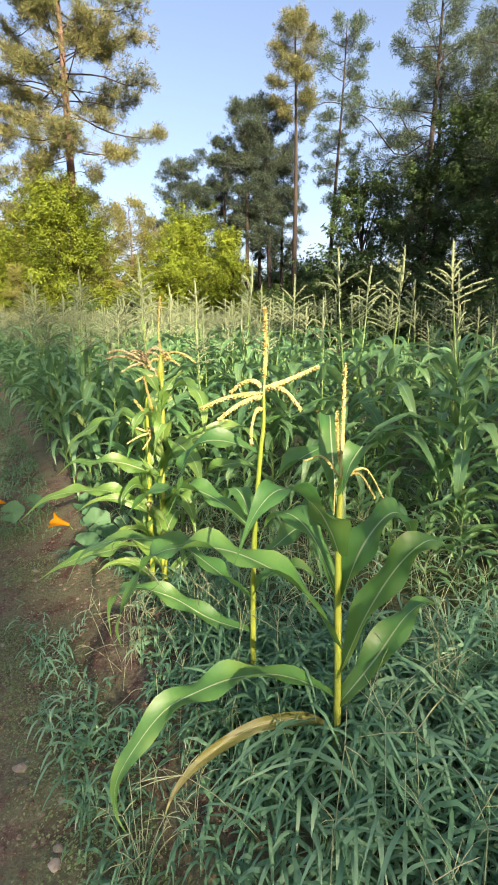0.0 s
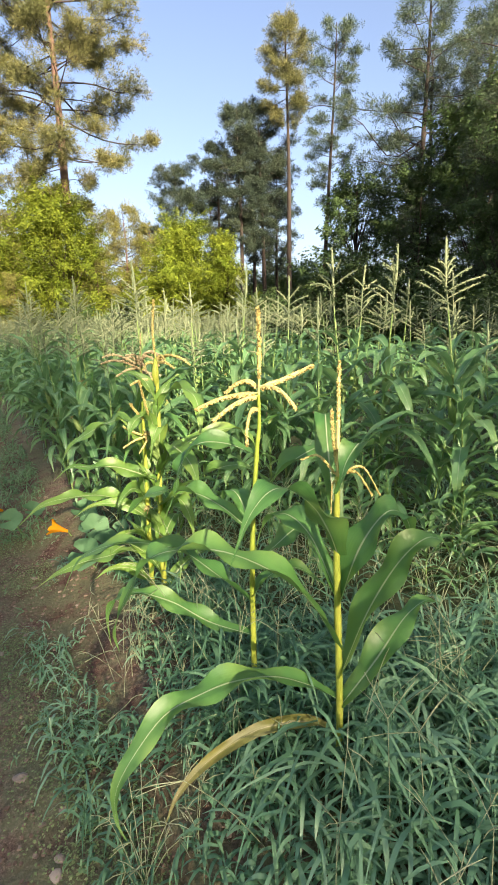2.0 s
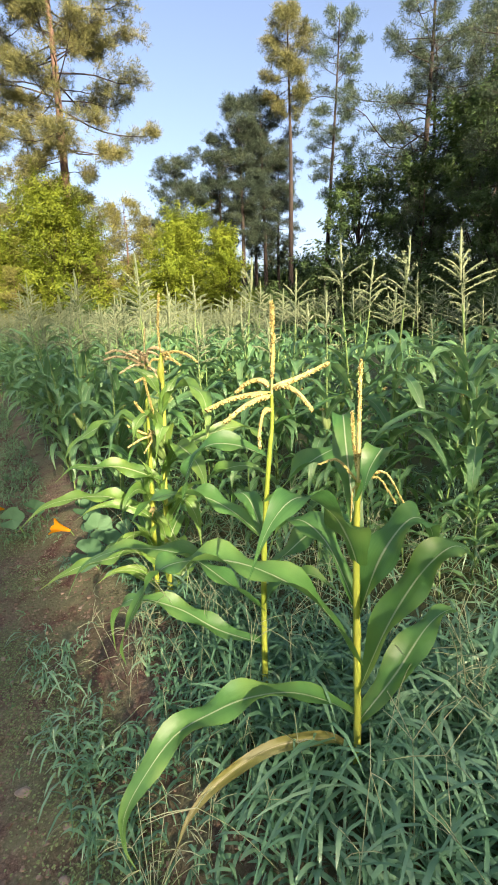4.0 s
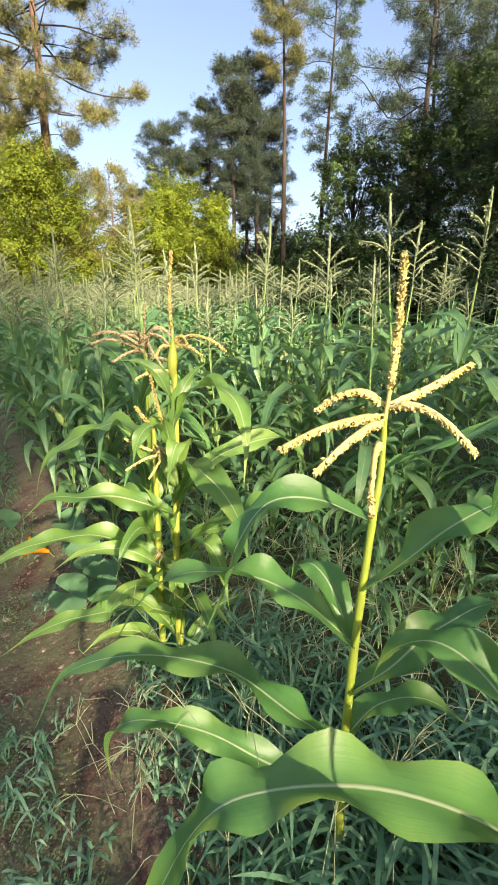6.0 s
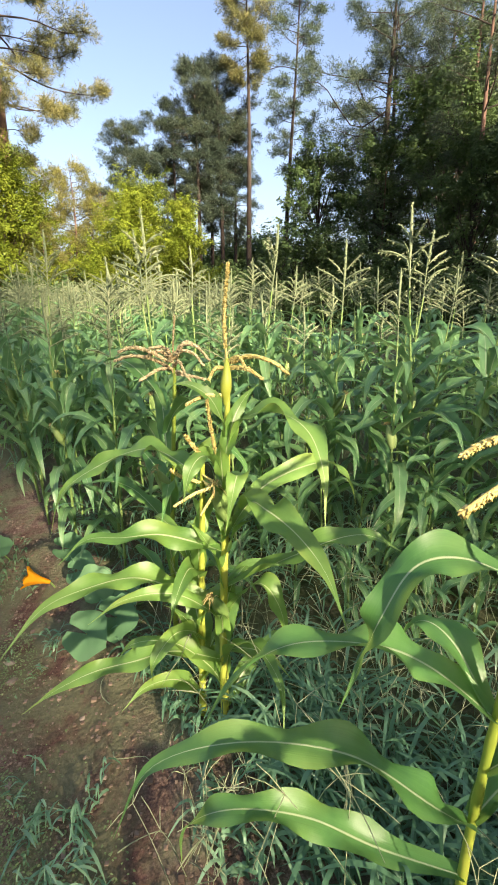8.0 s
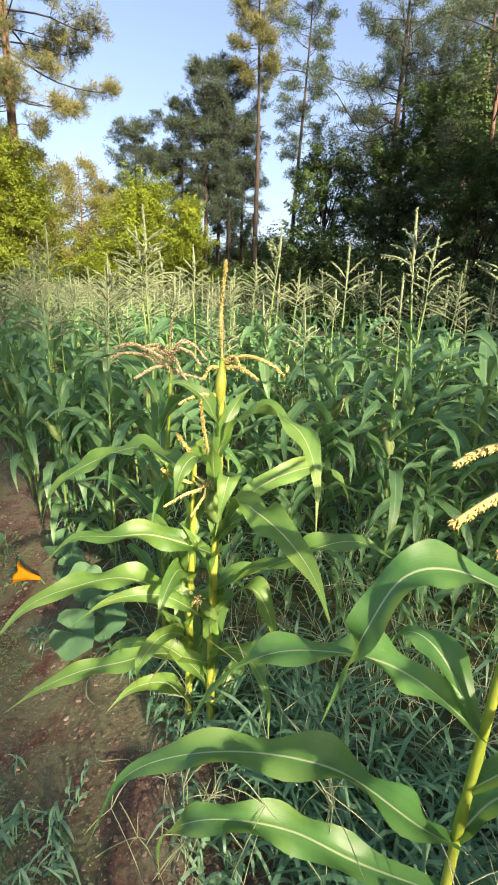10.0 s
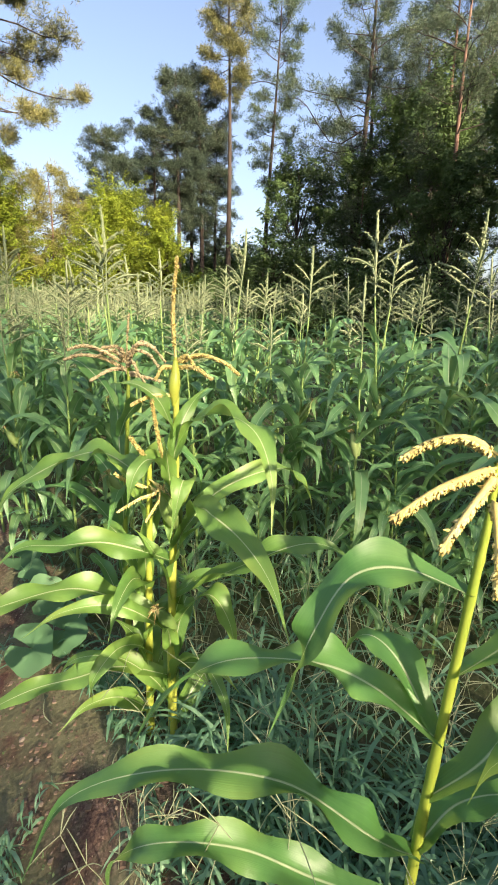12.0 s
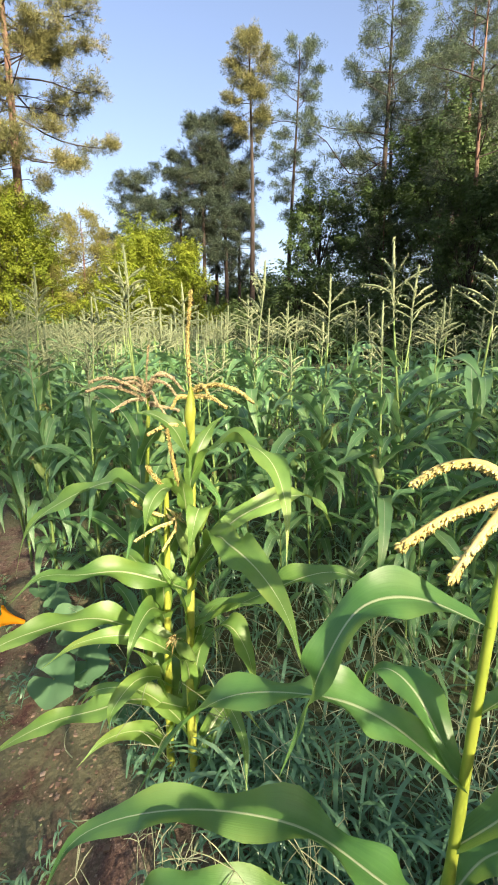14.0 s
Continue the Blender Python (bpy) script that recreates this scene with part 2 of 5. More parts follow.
def ground_material():
    m, nt = nodes_of("lane_soil")
    co = node(nt, "TexCoord").outputs["Object"]
    grit = node(nt, "TexNoise", {"Vector": co, "Scale": 55.0, "Detail": 8.0, "Roughness": 0.7}).outputs[0]
    clod = node(nt, "TexNoise", {"Vector": co, "Scale": 6.0, "Detail": 6.0, "Roughness": 0.6}).outputs[0]
    damp = node(nt, "TexNoise", {"Vector": co, "Scale": 0.9, "Detail": 3.0}).outputs[0]
    crumbs = node(nt, "TexVoronoi", {"Vector": co, "Scale": 38.0}).outputs["Distance"]
    fine = node(nt, "TexNoise", {"Vector": co, "Scale": 150.0, "Detail": 3.0, "Roughness": 0.6}).outputs[0]
    xyz = node(nt, "SeparateXYZ", {0: co})
    across = calc(nt, "ADD", calc(nt, "MULTIPLY", xyz.outputs[0], ROW_ACROSS.x), calc(nt, "MULTIPLY", xyz.outputs[1], ROW_ACROSS.y))
    mixture = calc(nt, "ADD", calc(nt, "ADD", calc(nt, "MULTIPLY", grit, 0.4), calc(nt, "MULTIPLY", clod, 0.3)), calc(nt, "MULTIPLY", fine, 0.3))
    soil = ramp(nt, mixture, [(0.38, (0.058, 0.039, 0.030)), (0.50, (0.162, 0.116, 0.086)), (0.62, (0.42, 0.33, 0.25))])
    red = ramp(nt, mixture, [(0.38, (0.055, 0.030, 0.023)), (0.52, (0.125, 0.070, 0.052)), (0.66, (0.24, 0.155, 0.12))])
    strip = calc(nt, "SUBTRACT", 1.0, calc(nt, "MULTIPLY", calc(nt, "ABSOLUTE", calc(nt, "SUBTRACT", across, 0.45)), 3.2), clamp=True)
    strip = calc(nt, "ADD", strip, calc(nt, "MULTIPLY", calc(nt, "SUBTRACT", damp, 0.48), 2.5), clamp=True)
    soil = mixed(nt, strip, soil, red)
    pebble = ramp(nt, node(nt, "TexVoronoi", {"Vector": co, "Scale": 24.0, "Randomness": 1.0}).outputs["Distance"], [(0.10, (1, 1, 1)), (0.15, (0, 0, 0))])
    soil = mixed(nt, calc(nt, "MULTIPLY", pebble, 0.35), soil, (0.30, 0.21, 0.15))
    moss = calc(nt, "ADD", calc(nt, "MULTIPLY", clod, 0.6), calc(nt, "MULTIPLY", node(nt, "TexNoise", {"Vector": co, "Scale": 2.3, "Detail": 5.0, "Roughness": 0.65}).outputs[0], 0.6))
    col = mixed(nt, ramp(nt, moss, [(0.50, (0, 0, 0)), (0.64, (0.75, 0.75, 0.75))]), soil, (0.15, 0.165, 0.085))
    beside = calc(nt, "SUBTRACT", calc(nt, "ABSOLUTE", calc(nt, "ADD", across, 0.9)), 1.7)
    beside = calc(nt, "ADD", calc(nt, "MULTIPLY", beside, 1.2), calc(nt, "MULTIPLY", calc(nt, "SUBTRACT", clod, 0.5), 2.5), clamp=True)
    col = mixed(nt, calc(nt, "MULTIPLY", beside, 0.75), col, (0.06, 0.085, 0.035))
    p = node(nt, "BsdfPrincipled", {"Base Color": col, "Roughness": 0.95, "Specular IOR Level": 0.15})
    h = calc(nt, "ADD", calc(nt, "ADD", clod, calc(nt, "MULTIPLY", grit, 0.5)), calc(nt, "MULTIPLY", crumbs, -0.3))
    finish(nt, p.outputs[0], h, 0.9, 0.022, p)
    return m


SOIL = ground_material()

# ---- mesh building ----


class Geo:
    """Gathers quads, with a place across and along each piece as its UV."""

    def __init__(self):
        self.v, self.f, self.u, self.k, self.n = [], [], [], [], 0

    def add(self, v, f, u=None, k=0):
        v, f = np.asarray(v, float), np.asarray(f, int)
        self.v.append(v)
        self.f.append(f + self.n)
        self.u.append(np.zeros((len(v), 2)) if u is None else np.asarray(u, float))
        self.k.append(np.full(len(f), k))
        self.n += len(v)
        return self

    def arrays(self):
        return np.concatenate(self.v), np.concatenate(self.f), np.concatenate(self.u), np.concatenate(self.k)

    def mesh(self, name, *mats, smooth=True):
        v, f, u, k = self.arrays()
        me = bpy.data.meshes.new(name)
        me.vertices.add(len(v))
        me.vertices.foreach_set("co", v.ravel())
        me.loops.add(f.size)
        me.loops.foreach_set("vertex_index", f.ravel())
        me.polygons.add(len(f))
        me.polygons.foreach_set("loop_start", np.arange(0, f.size, 4))
        me.polygons.foreach_set("use_smooth", np.full(len(f), smooth))
        for m in mats:
            me.materials.append(m)
        if len(mats) > 1:
            me.polygons.foreach_set("material_index", k)
        layer = me.uv_layers.new(name="UVMap")
        layer.data.foreach_set("uv", u[f.ravel()].ravel())
        me.update(calc_edges=True)
        me.validate()
        return me


def part(name, geo, material, parent, label="", smooth=True):
    ob = new(name, geo.mesh(name, material, smooth=smooth) if isinstance(geo, Geo) else geo)
    ob.parent = parent
    return tagged(ob, label)


def spline(points, count):
    """Points along a smooth curve through the given ones."""
    p = np.array([tuple(q) for q in points], float)
    p = np.vstack([2 * p[0] - p[1], p, 2 * p[-1] - p[-2]])
    out = []
    for t in np.linspace(0, len(p) - 3, count):
        i = min(int(t), len(p) - 4)
        f = t - i
        a, b, c, d = p[i:i + 4]
        out.append(0.5 * (2 * b + (c - a) * f + (2 * a - 5 * b + 4 * c - d) * f * f + (3 * b - a - 3 * c + d) * f ** 3))
    return np.array(out)


def unit(v):
    return v / (np.linalg.norm(v, axis=-1, keepdims=True) + 1e-9)


def tube(geo, path, radii, sides=6, k=0, seed=None):
    path = np.asarray(path, float)
    n = len(path)
    tan = unit(np.gradient(path, axis=0))
    ref = np.array([0.0, 1.0, 0.0]) if abs(tan[0][2]) > 0.7 else np.array([0.0, 0.0, 1.0])
    a = unit(np.cross(tan, ref))
    b = np.cross(tan, a)
    ang = np.linspace(0, 2 * math.pi, sides, endpoint=False)
    r = np.asarray(radii, float)[:, None, None]
    v = path[:, None, :] + r * (a[:, None, :] * np.cos(ang)[None, :, None] + b[:, None, :] * np.sin(ang)[None, :, None])
    i, j = np.meshgrid(np.arange(n - 1), np.arange(sides), indexing="ij")
    j2 = (j + 1) % sides
    f = np.stack([i * sides + j, i * sides + j2, (i + 1) * sides + j2, (i + 1) * sides + j], -1).reshape(-1, 4)
    uv = np.stack(np.broadcast_arrays(ang[None, :] / 6.283, np.linspace(0, 1, n)[:, None]), -1).reshape(-1, 2)
    return geo.add(v.reshape(-1, 3), f, uv, k)


def blade(geo, points, width, rng, steps=16, across=4, fold=0.30, ripple=0.35, twist=0.0, k=0, facing=None, tail=1.5, sway=0.14, tilt=0.0, whip=0.3):
    """A corn leaf along a curve: narrow at the sheath, widest at two fifths, a long point, wavy margins, a fold at the rib."""
    c = spline(points, steps)
    s = np.linspace(0, 1, steps)
    tan = unit(np.gradient(c, axis=0))
    side = np.zeros_like(c)
    first = np.cross(tan[0], (0, 0, 1)) if facing is None else np.asarray(facing, float)
    if np.linalg.norm(first) < 0.05:
        first = np.array([1.0, 0, 0])
    cur = unit(first)
    for i in range(steps):
        cur = unit(cur - tan[i] * np.dot(cur, tan[i]))
        if facing is None and i:
            level = np.cross(tan[i], (0, 0, 1))
            w = np.linalg.norm(level)
            if w > 0.25:
                level = level / w
                cur = unit(cur * 0.65 + level * (0.35 if np.dot(level, cur) > 0 else -0.05))
                cur = unit(cur - tan[i] * np.dot(cur, tan[i]))
        side[i] = cur
    up = np.cross(side, tan)
    lean = -tilt * (side @ np.array([0.30, -0.95, 0.0])) * np.clip(s * 4, 0, 1)  # the face turns towards the light
    turn = lean + twist * s ** 1.5 + sway * np.sin(s * 7 + rng.uniform(0, 6))
    side, up = side * np.cos(turn)[:, None] + up * np.sin(turn)[:, None], up * np.cos(turn)[:, None] - side * np.sin(turn)[:, None]
    w = width * 0.5 * np.clip(np.minimum(0.42 + 2.1 * s, 1.0), 0, 1) * np.clip(1 - s ** (tail + 1.2), 0.015, 1) ** 0.85
    w = w * (1 - whip * np.clip((s - 0.64) / 0.26, 0, 1) ** 1.3)  # runs out into a thin tail
    j = np.linspace(-1, 1, across + 1)
    length = np.linalg.norm(np.diff(c, axis=0), axis=1).sum()
    waves = max(2.0, length / 0.20)
    ph = rng.uniform(0, 6.28, 2)
    rip = np.where(j[None, :] > 0, np.sin(s[:, None] * waves * 6.28 + ph[0]), np.sin(s[:, None] * waves * 5.6 + ph[1])) * np.abs(j)[None, :] ** 2
    rip = rip * ripple * w[:, None] * np.sin(np.clip(s * 1.1, 0, 1) * math.pi)[:, None]
    fo = fold * (1.25 - 0.8 * s)
    v = (c[:, None, :] + side[:, None, :] * (w[:, None] * j[None, :] * np.cos(fo)[:, None])[..., None]
         + up[:, None, :] * (w[:, None] * np.abs(j)[None, :] ** 1.3 * np.sin(fo)[:, None] + rip)[..., None])
    m = across + 1
    i, q = np.meshgrid(np.arange(steps - 1), np.arange(across), indexing="ij")
    f = np.stack([i * m + q, i * m + q + 1, (i + 1) * m + q + 1, (i + 1) * m + q], -1).reshape(-1, 4)
    uv = np.stack(np.broadcast_arrays((j[None, :] + 1) / 2, s[:, None]), -1).reshape(-1, 2)
    return geo.add(v.reshape(-1, 3), f, uv, k)


def slivers(geo, centre, direction, length, width, rng, k=0, droop=0.0, face=None):
    """Many thin quads at once: needles, grass tips, spikelets."""
    centre, direction = np.asarray(centre, float), unit(np.asarray(direction, float))
    n = len(centre)
    side = unit(np.cross(direction, rng.normal(size=(n, 3)) if face is None else face))
    length, width = np.broadcast_to(length, n)[:, None], np.broadcast_to(width, n)[:, None]
    tip = centre + direction * length - np.array([0, 0, 1.0]) * droop * length
    midp = centre + direction * length * 0.55
    v = np.stack([centre - side * width * 0.25, midp - side * width * 0.5, tip, midp + side * width * 0.5], 1)
    uv = np.tile([[0.5, 0], [0, 0.5], [0.5, 1], [1, 0.5]], (n, 1))
    return geo.add(v.reshape(-1, 3), np.arange(4 * n).reshape(-1, 4), uv, k)


def spikelets(geo, path, count, size, rng, hang=0.5, spread=0.8, k=0):
    """Small pointed florets along a branch of a tassel, each a body of four sides."""
    path = np.asarray(path, float)
    t = np.sort(rng.uniform(0.06, 1, count)) * (len(path) - 1)
    i = np.minimum(t.astype(int), len(path) - 2)
    f = (t - i)[:, None]
    p = path[i] * (1 - f) + path[i + 1] * f
    d = unit(path[i + 1] - path[i])
    out = unit(d * 0.9 + rng.normal(size=(count, 3)) * spread + np.array([0, 0, -hang]))
    ln = size * rng.uniform(0.7, 1.3, count)[:, None]
    a = unit(np.cross(out, rng.normal(size=(count, 3))))
    b = np.cross(out, a)
    r = ln * 0.24
    m = p + out * ln * 0.5
    v = np.stack([p, p + out * ln, m + a * r, m + b * r, m - a * r, m - b * r], 1)
    q = np.array([[2, 1, 3, 0], [3, 1, 4, 0], [4, 1, 5, 0], [5, 1, 2, 0]])
    f = (np.arange(count)[:, None, None] * 6 + q[None]).reshape(-1, 4)
    return geo.add(v.reshape(-1, 3), f, None, k)


def height(x, y):
    """The ground: a lane, a low bank at the field's edge, a slow rise to the woods."""
    across = x * ROW_ACROSS.x + y * ROW_ACROSS.y
    bank = np.clip((across - 0.30) / 0.45, 0, 1)
    bank = bank * bank * (3 - 2 * bank)
    return 0.13 * bank * np.clip((26 - y) / 6, 0, 1) + 0.038 * np.clip(y - 3.5, 0, 45) - 0.02 * np.clip(np.abs(across + 0.8) - 1.4, -0.6, 0) * 0


def relief(x, y):
    """Small bumps of the soil near the lane."""
    w = math.exp(-((x + 0.8) ** 2 + (y - 3) ** 2) / 60)
    return 0.018 * w * noise.fractal(Vector((x * 2.2, y * 2.2, 0)), 1.0, 2.0, 4) if w > 0.02 else 0.0


# ---- ground ----
rng = np.random.default_rng(4)


def ground_sheet():
    def axis(near, a, b, fine, far):
        mid = np.arange(a, b + 1e-6, fine)
        grow = np.geomspace(fine, far, 34)
        return np.concatenate([a - np.cumsum(grow)[::-1], mid, b + np.cumsum(grow)])
    xs, ys = axis(0, -5.0, 3.5, 0.05, 260), axis(0, 0.0, 7.0, 0.05, 260)
    X, Y = np.meshgrid(xs, ys, indexing="ij")
    Z = height(X, Y)
    Z = Z + np.array([[relief(x, y) for x, y in zip(a, b)] for a, b in zip(X, Y)])
    n, m = X.shape
    i, j = np.meshgrid(np.arange(n - 1), np.arange(m - 1), indexing="ij")
    f = np.stack([i * m + j, (i + 1) * m + j, (i + 1) * m + j + 1, i * m + j + 1], -1).reshape(-1, 4)
    g = Geo().add(np.stack([X, Y, Z], -1).reshape(-1, 3), f, np.stack([X, Y], -1).reshape(-1, 2))
    ob = new("ground", g.mesh("ground", SOIL))
    return tagged(ob, "reddish brown dirt lane and field soil with pebbles and weeds", "ground", kind="structure")


ground_sheet()

# ---- corn ----


def stalk_geo(path, r0, r1, rng, sides=8):
    """A jointed cane: swells a little at each node."""
    rings = 40 if sides > 6 else 19
    c = spline(path, rings)
    s = np.linspace(0, 1, rings)
    r = r0 + (r1 - r0) * s ** 1.2
    r = r * (1 + 0.16 * np.exp(-((((s * 9 + rng.uniform()) % 1) - 0.5) / 0.10) ** 2))
    return tube(Geo(), c, r, sides)


def tassel_parts(parent, foot, tip, branches, material, rng, size=0.011, arm=1.0, spike=1.0):
    """The plume at the top: a middle spike and its side branches."""
    foot, tip = np.array(foot, float), np.array(tip, float)
    g = Geo()
    axis = spline([foot, foot * 0.5 + tip * 0.5 + rng.normal(size=3) * 0.004, tip], 14)
    tube(g, axis, np.concatenate([np.linspace(0.0042, 0.0042, 4), np.linspace(0.0080, 0.004, 10) * spike]), 5)
    spikelets(g, axis[2:], int(1700 * spike), size * 0.80 * (0.4 + 0.6 * spike), rng, 0.0, 0.45)
    t = part("tassel", g, material, parent)
    for pts, n in branches:
        b = Geo()
        c = spline(pts, 12)
        tube(b, c, np.concatenate([[0.0025, 0.003], np.linspace(0.0055, 0.0025, 10) * arm]), 5)
        spikelets(b, c, int(n * 17), size * 0.85 * (0.4 + 0.6 * arm), rng, 0.9, 0.40)
        part("tassel_branch", b, material, t)
    return t


def fan(foot, count, length, rng, lift=(35, 70), sag=0.3, n=60):
    out = []
    for i in range(count):
        az = i * 2.4 + rng.uniform(-0.5, 0.5)
        el = radians(rng.uniform(*lift))
        ln = length * rng.uniform(0.65, 1.1)
        d = np.array([math.cos(az) * math.cos(el), math.sin(az) * math.cos(el), math.sin(el)])
        b = np.array(foot) + np.array([0, 0, 0.012 * (i % 5)])
        out.append(([b, b + d * ln * 0.5, b + d * ln - np.array([0, 0, sag * ln])], n))
    return out


def ear_part(parent, at, lean, size, rng, silk=True):
    """A young ear in its husk, with silk at the tip."""
    g = Geo()
    at, lean = np.array(at, float), unit(np.array(lean, float))
    s = np.linspace(0, 1, 12)
    tube(g, at + lean * (s * size)[:, None], size * 0.16 * np.sin(np.clip(s * 0.94 + 0.10, 0, 1) * math.pi) ** 0.7 + 0.002, 8)
    for a in range(3):
        side = unit(np.cross(lean, rng.normal(size=3)))
        base = at + side * size * 0.1
        blade(g, [base, base + lean * size * 0.5 + side * size * 0.06, base + lean * size * 1.0 - side * size * 0.02], size * 0.26, rng, 8, 2, 0.5, 0.1)
    e = part("ear", g, HUSK, parent, "green ear in its husk")
    if silk:
        h = Geo()
        tipp = at + lean * size * 0.97
        slivers(h, np.repeat(tipp[None], 26, 0), lean + rng.normal(size=(26, 3)) * 0.7, size * 0.28, 0.004, rng, droop=0.5)
        part("silk", h, SILK, e, "pale corn silk")
    return e


def arching(foot, az, length, rise, droop, rng):
    """Five points of a leaf that climbs from the stalk, arches over and hangs."""
    d = np.array([math.cos(az), math.sin(az), 0])
    side = np.array([-d[1], d[0], 0]) * rng.uniform(-0.12, 0.12) * length
    pts = [np.array(foot, float)]
    el = rise
    for k in range(4):
        step = length * (0.22, 0.27, 0.27, 0.24)[k]
        pts.append(pts[-1] + (d * math.cos(el) + np.array([0, 0, 1.0]) * math.sin(el)) * step + side * 0.2 * k)
        el -= droop * (0.55, 0.95, 1.1, 1.0)[k]
    return pts


def corn_shape(seed, tall, leaves=12, leafy=0.54):
    """Numbers of one field plant: its stalk, leaves, tassel and ear."""
    r = np.random.default_rng(seed)
    lean = r.normal(size=2) * 0.05
    top = np.array([lean[0], lean[1], tall * 0.79])
    bend = np.array([lean[0] * 0.3 + r.normal() * 0.015, lean[1] * 0.3, tall * 0.45])
    path = [np.zeros(3), bend, top]
    az0 = r.uniform(0, 6.28)
    made = []
    for i in range(leaves):
        f = 0.10 + leafy * i / (leaves - 1)
        z = f * tall
        foot = spline(path, 21)[int(min(20, f / 0.79 * 20))]
        size = (0.50 + 0.46 * math.sin(min(1, i / (leaves - 1) * 1.15) * math.pi)) * tall / 2.1 * r.uniform(0.85, 1.15)
        made.append((arching(foot, az0 + (i % 2) * math.pi + r.normal() * 0.35, size, radians(r.uniform(30, 64)), radians(r.uniform(26, 56)), r), 0.062 + 0.045 * math.sin((i + 1.5) / (leaves + 2) * math.pi), r.uniform(-0.7, 0.7)))
    plume = [top, np.array([lean[0] * 1.3, lean[1] * 1.3, tall])]
    return path, made, plume, r


def plume_parts(parent, foot, tip, count, r):
    """A field plant's tassel: a stout upright spike with arms that spread to both sides like a fishbone."""
    foot, tip = np.array(foot, float), np.array(tip, float)
    g = Geo()
    axis = spline([foot, foot * 0.5 + tip * 0.5 + r.normal(size=3) * 0.006, tip], 10)
    tube(g, axis, (0.0042, 0.004, 0.004, 0.004, 0.0065, 0.0085, 0.0085, 0.008, 0.007, 0.003), 5)
    q = r.uniform(0.42, 0.98, 60)
    slivers(g, foot + (tip - foot) * q[:, None], (0, 0, 1.0) + r.normal(size=(60, 3)) * 0.45, 0.020, 0.009, r)
    t = part("tassel", g, GREEN_TASSEL, parent)
    az0 = r.uniform(0, 6.28)
    for i in range(count):
        q = 0.12 + 0.50 * i / count
        az = az0 + (i % 2) * math.pi + r.normal() * 0.55
        el = radians(r.uniform(20, 40) + 16 * i / count)
        ln = 0.25 * r.uniform(0.75, 1.1) * (1 - 0.40 * i / count)
        d = np.array([math.cos(az) * math.cos(el), math.sin(az) * math.cos(el), math.sin(el)])
        b = foot + (tip - foot) * q
        c = spline([b, b + d * ln * 0.5, b + d * ln - (0, 0, ln * r.uniform(0.03, 0.22))], 6)
        arm = Geo()
        tube(arm, c, (0.0025, 0.0042, 0.0058, 0.0058, 0.0048, 0.002), 4)
        u = r.uniform(0.2, 1, 46)
        slivers(arm, c[0] + (c[-1] - c[0]) * u[:, None] + np.array([0, 0, 1.0]) * (0.12 * ln * u * (1 - u))[:, None], d + r.normal(size=(46, 3)) * 0.55, 0.020, 0.0085, r, droop=0.3)
        part("tassel_branch", arm, GREEN_TASSEL, t)


def field_corn(seed, tall, branches=9):
    """A corn plant with all its parts, standing at the origin."""
    path, made, plume, r = corn_shape(seed, tall)
    e = tagged(new("corn_plant"), "tall green corn plant with pale open tassel, growing in its row", "corn plant", "corn rows")
    part("stalk", stalk_geo(path, 0.012, 0.005, r, 6), FIELD_STALK, e)
    for pts, w, tw in made:
        part("leaf", blade(Geo(), pts, w * 0.95, r, 12, 4, 0.30, 0.4, tw), FIELD_LEAF, e)
    plume_parts(e, plume[0], plume[1], branches, r)
    p = spline(path, 21)[10]
    ear_part(e, p, (r.normal() * 0.4, r.normal() * 0.4, 0.9), 0.17, r)
    return e


def hero_corn(label, path, radii, leaves, seed, material=LEAF, tilt=0.12, sway=0.17, group="corn at the lane"):
    r = np.random.default_rng(seed)
    e = tagged(new("corn_plant"), label, "corn plant", group)
    part("stalk", stalk_geo(path, *radii, r, 12), STALK, e, "yellow-green jointed stalk")
    for pts, w, tw in leaves:
        part("leaf", blade(Geo(), pts, w * 1.34, r, 40, 6, 0.32, 0.55, tw, tail=0.75, sway=sway, tilt=tilt, whip=0.70), material, e)
    return e, r


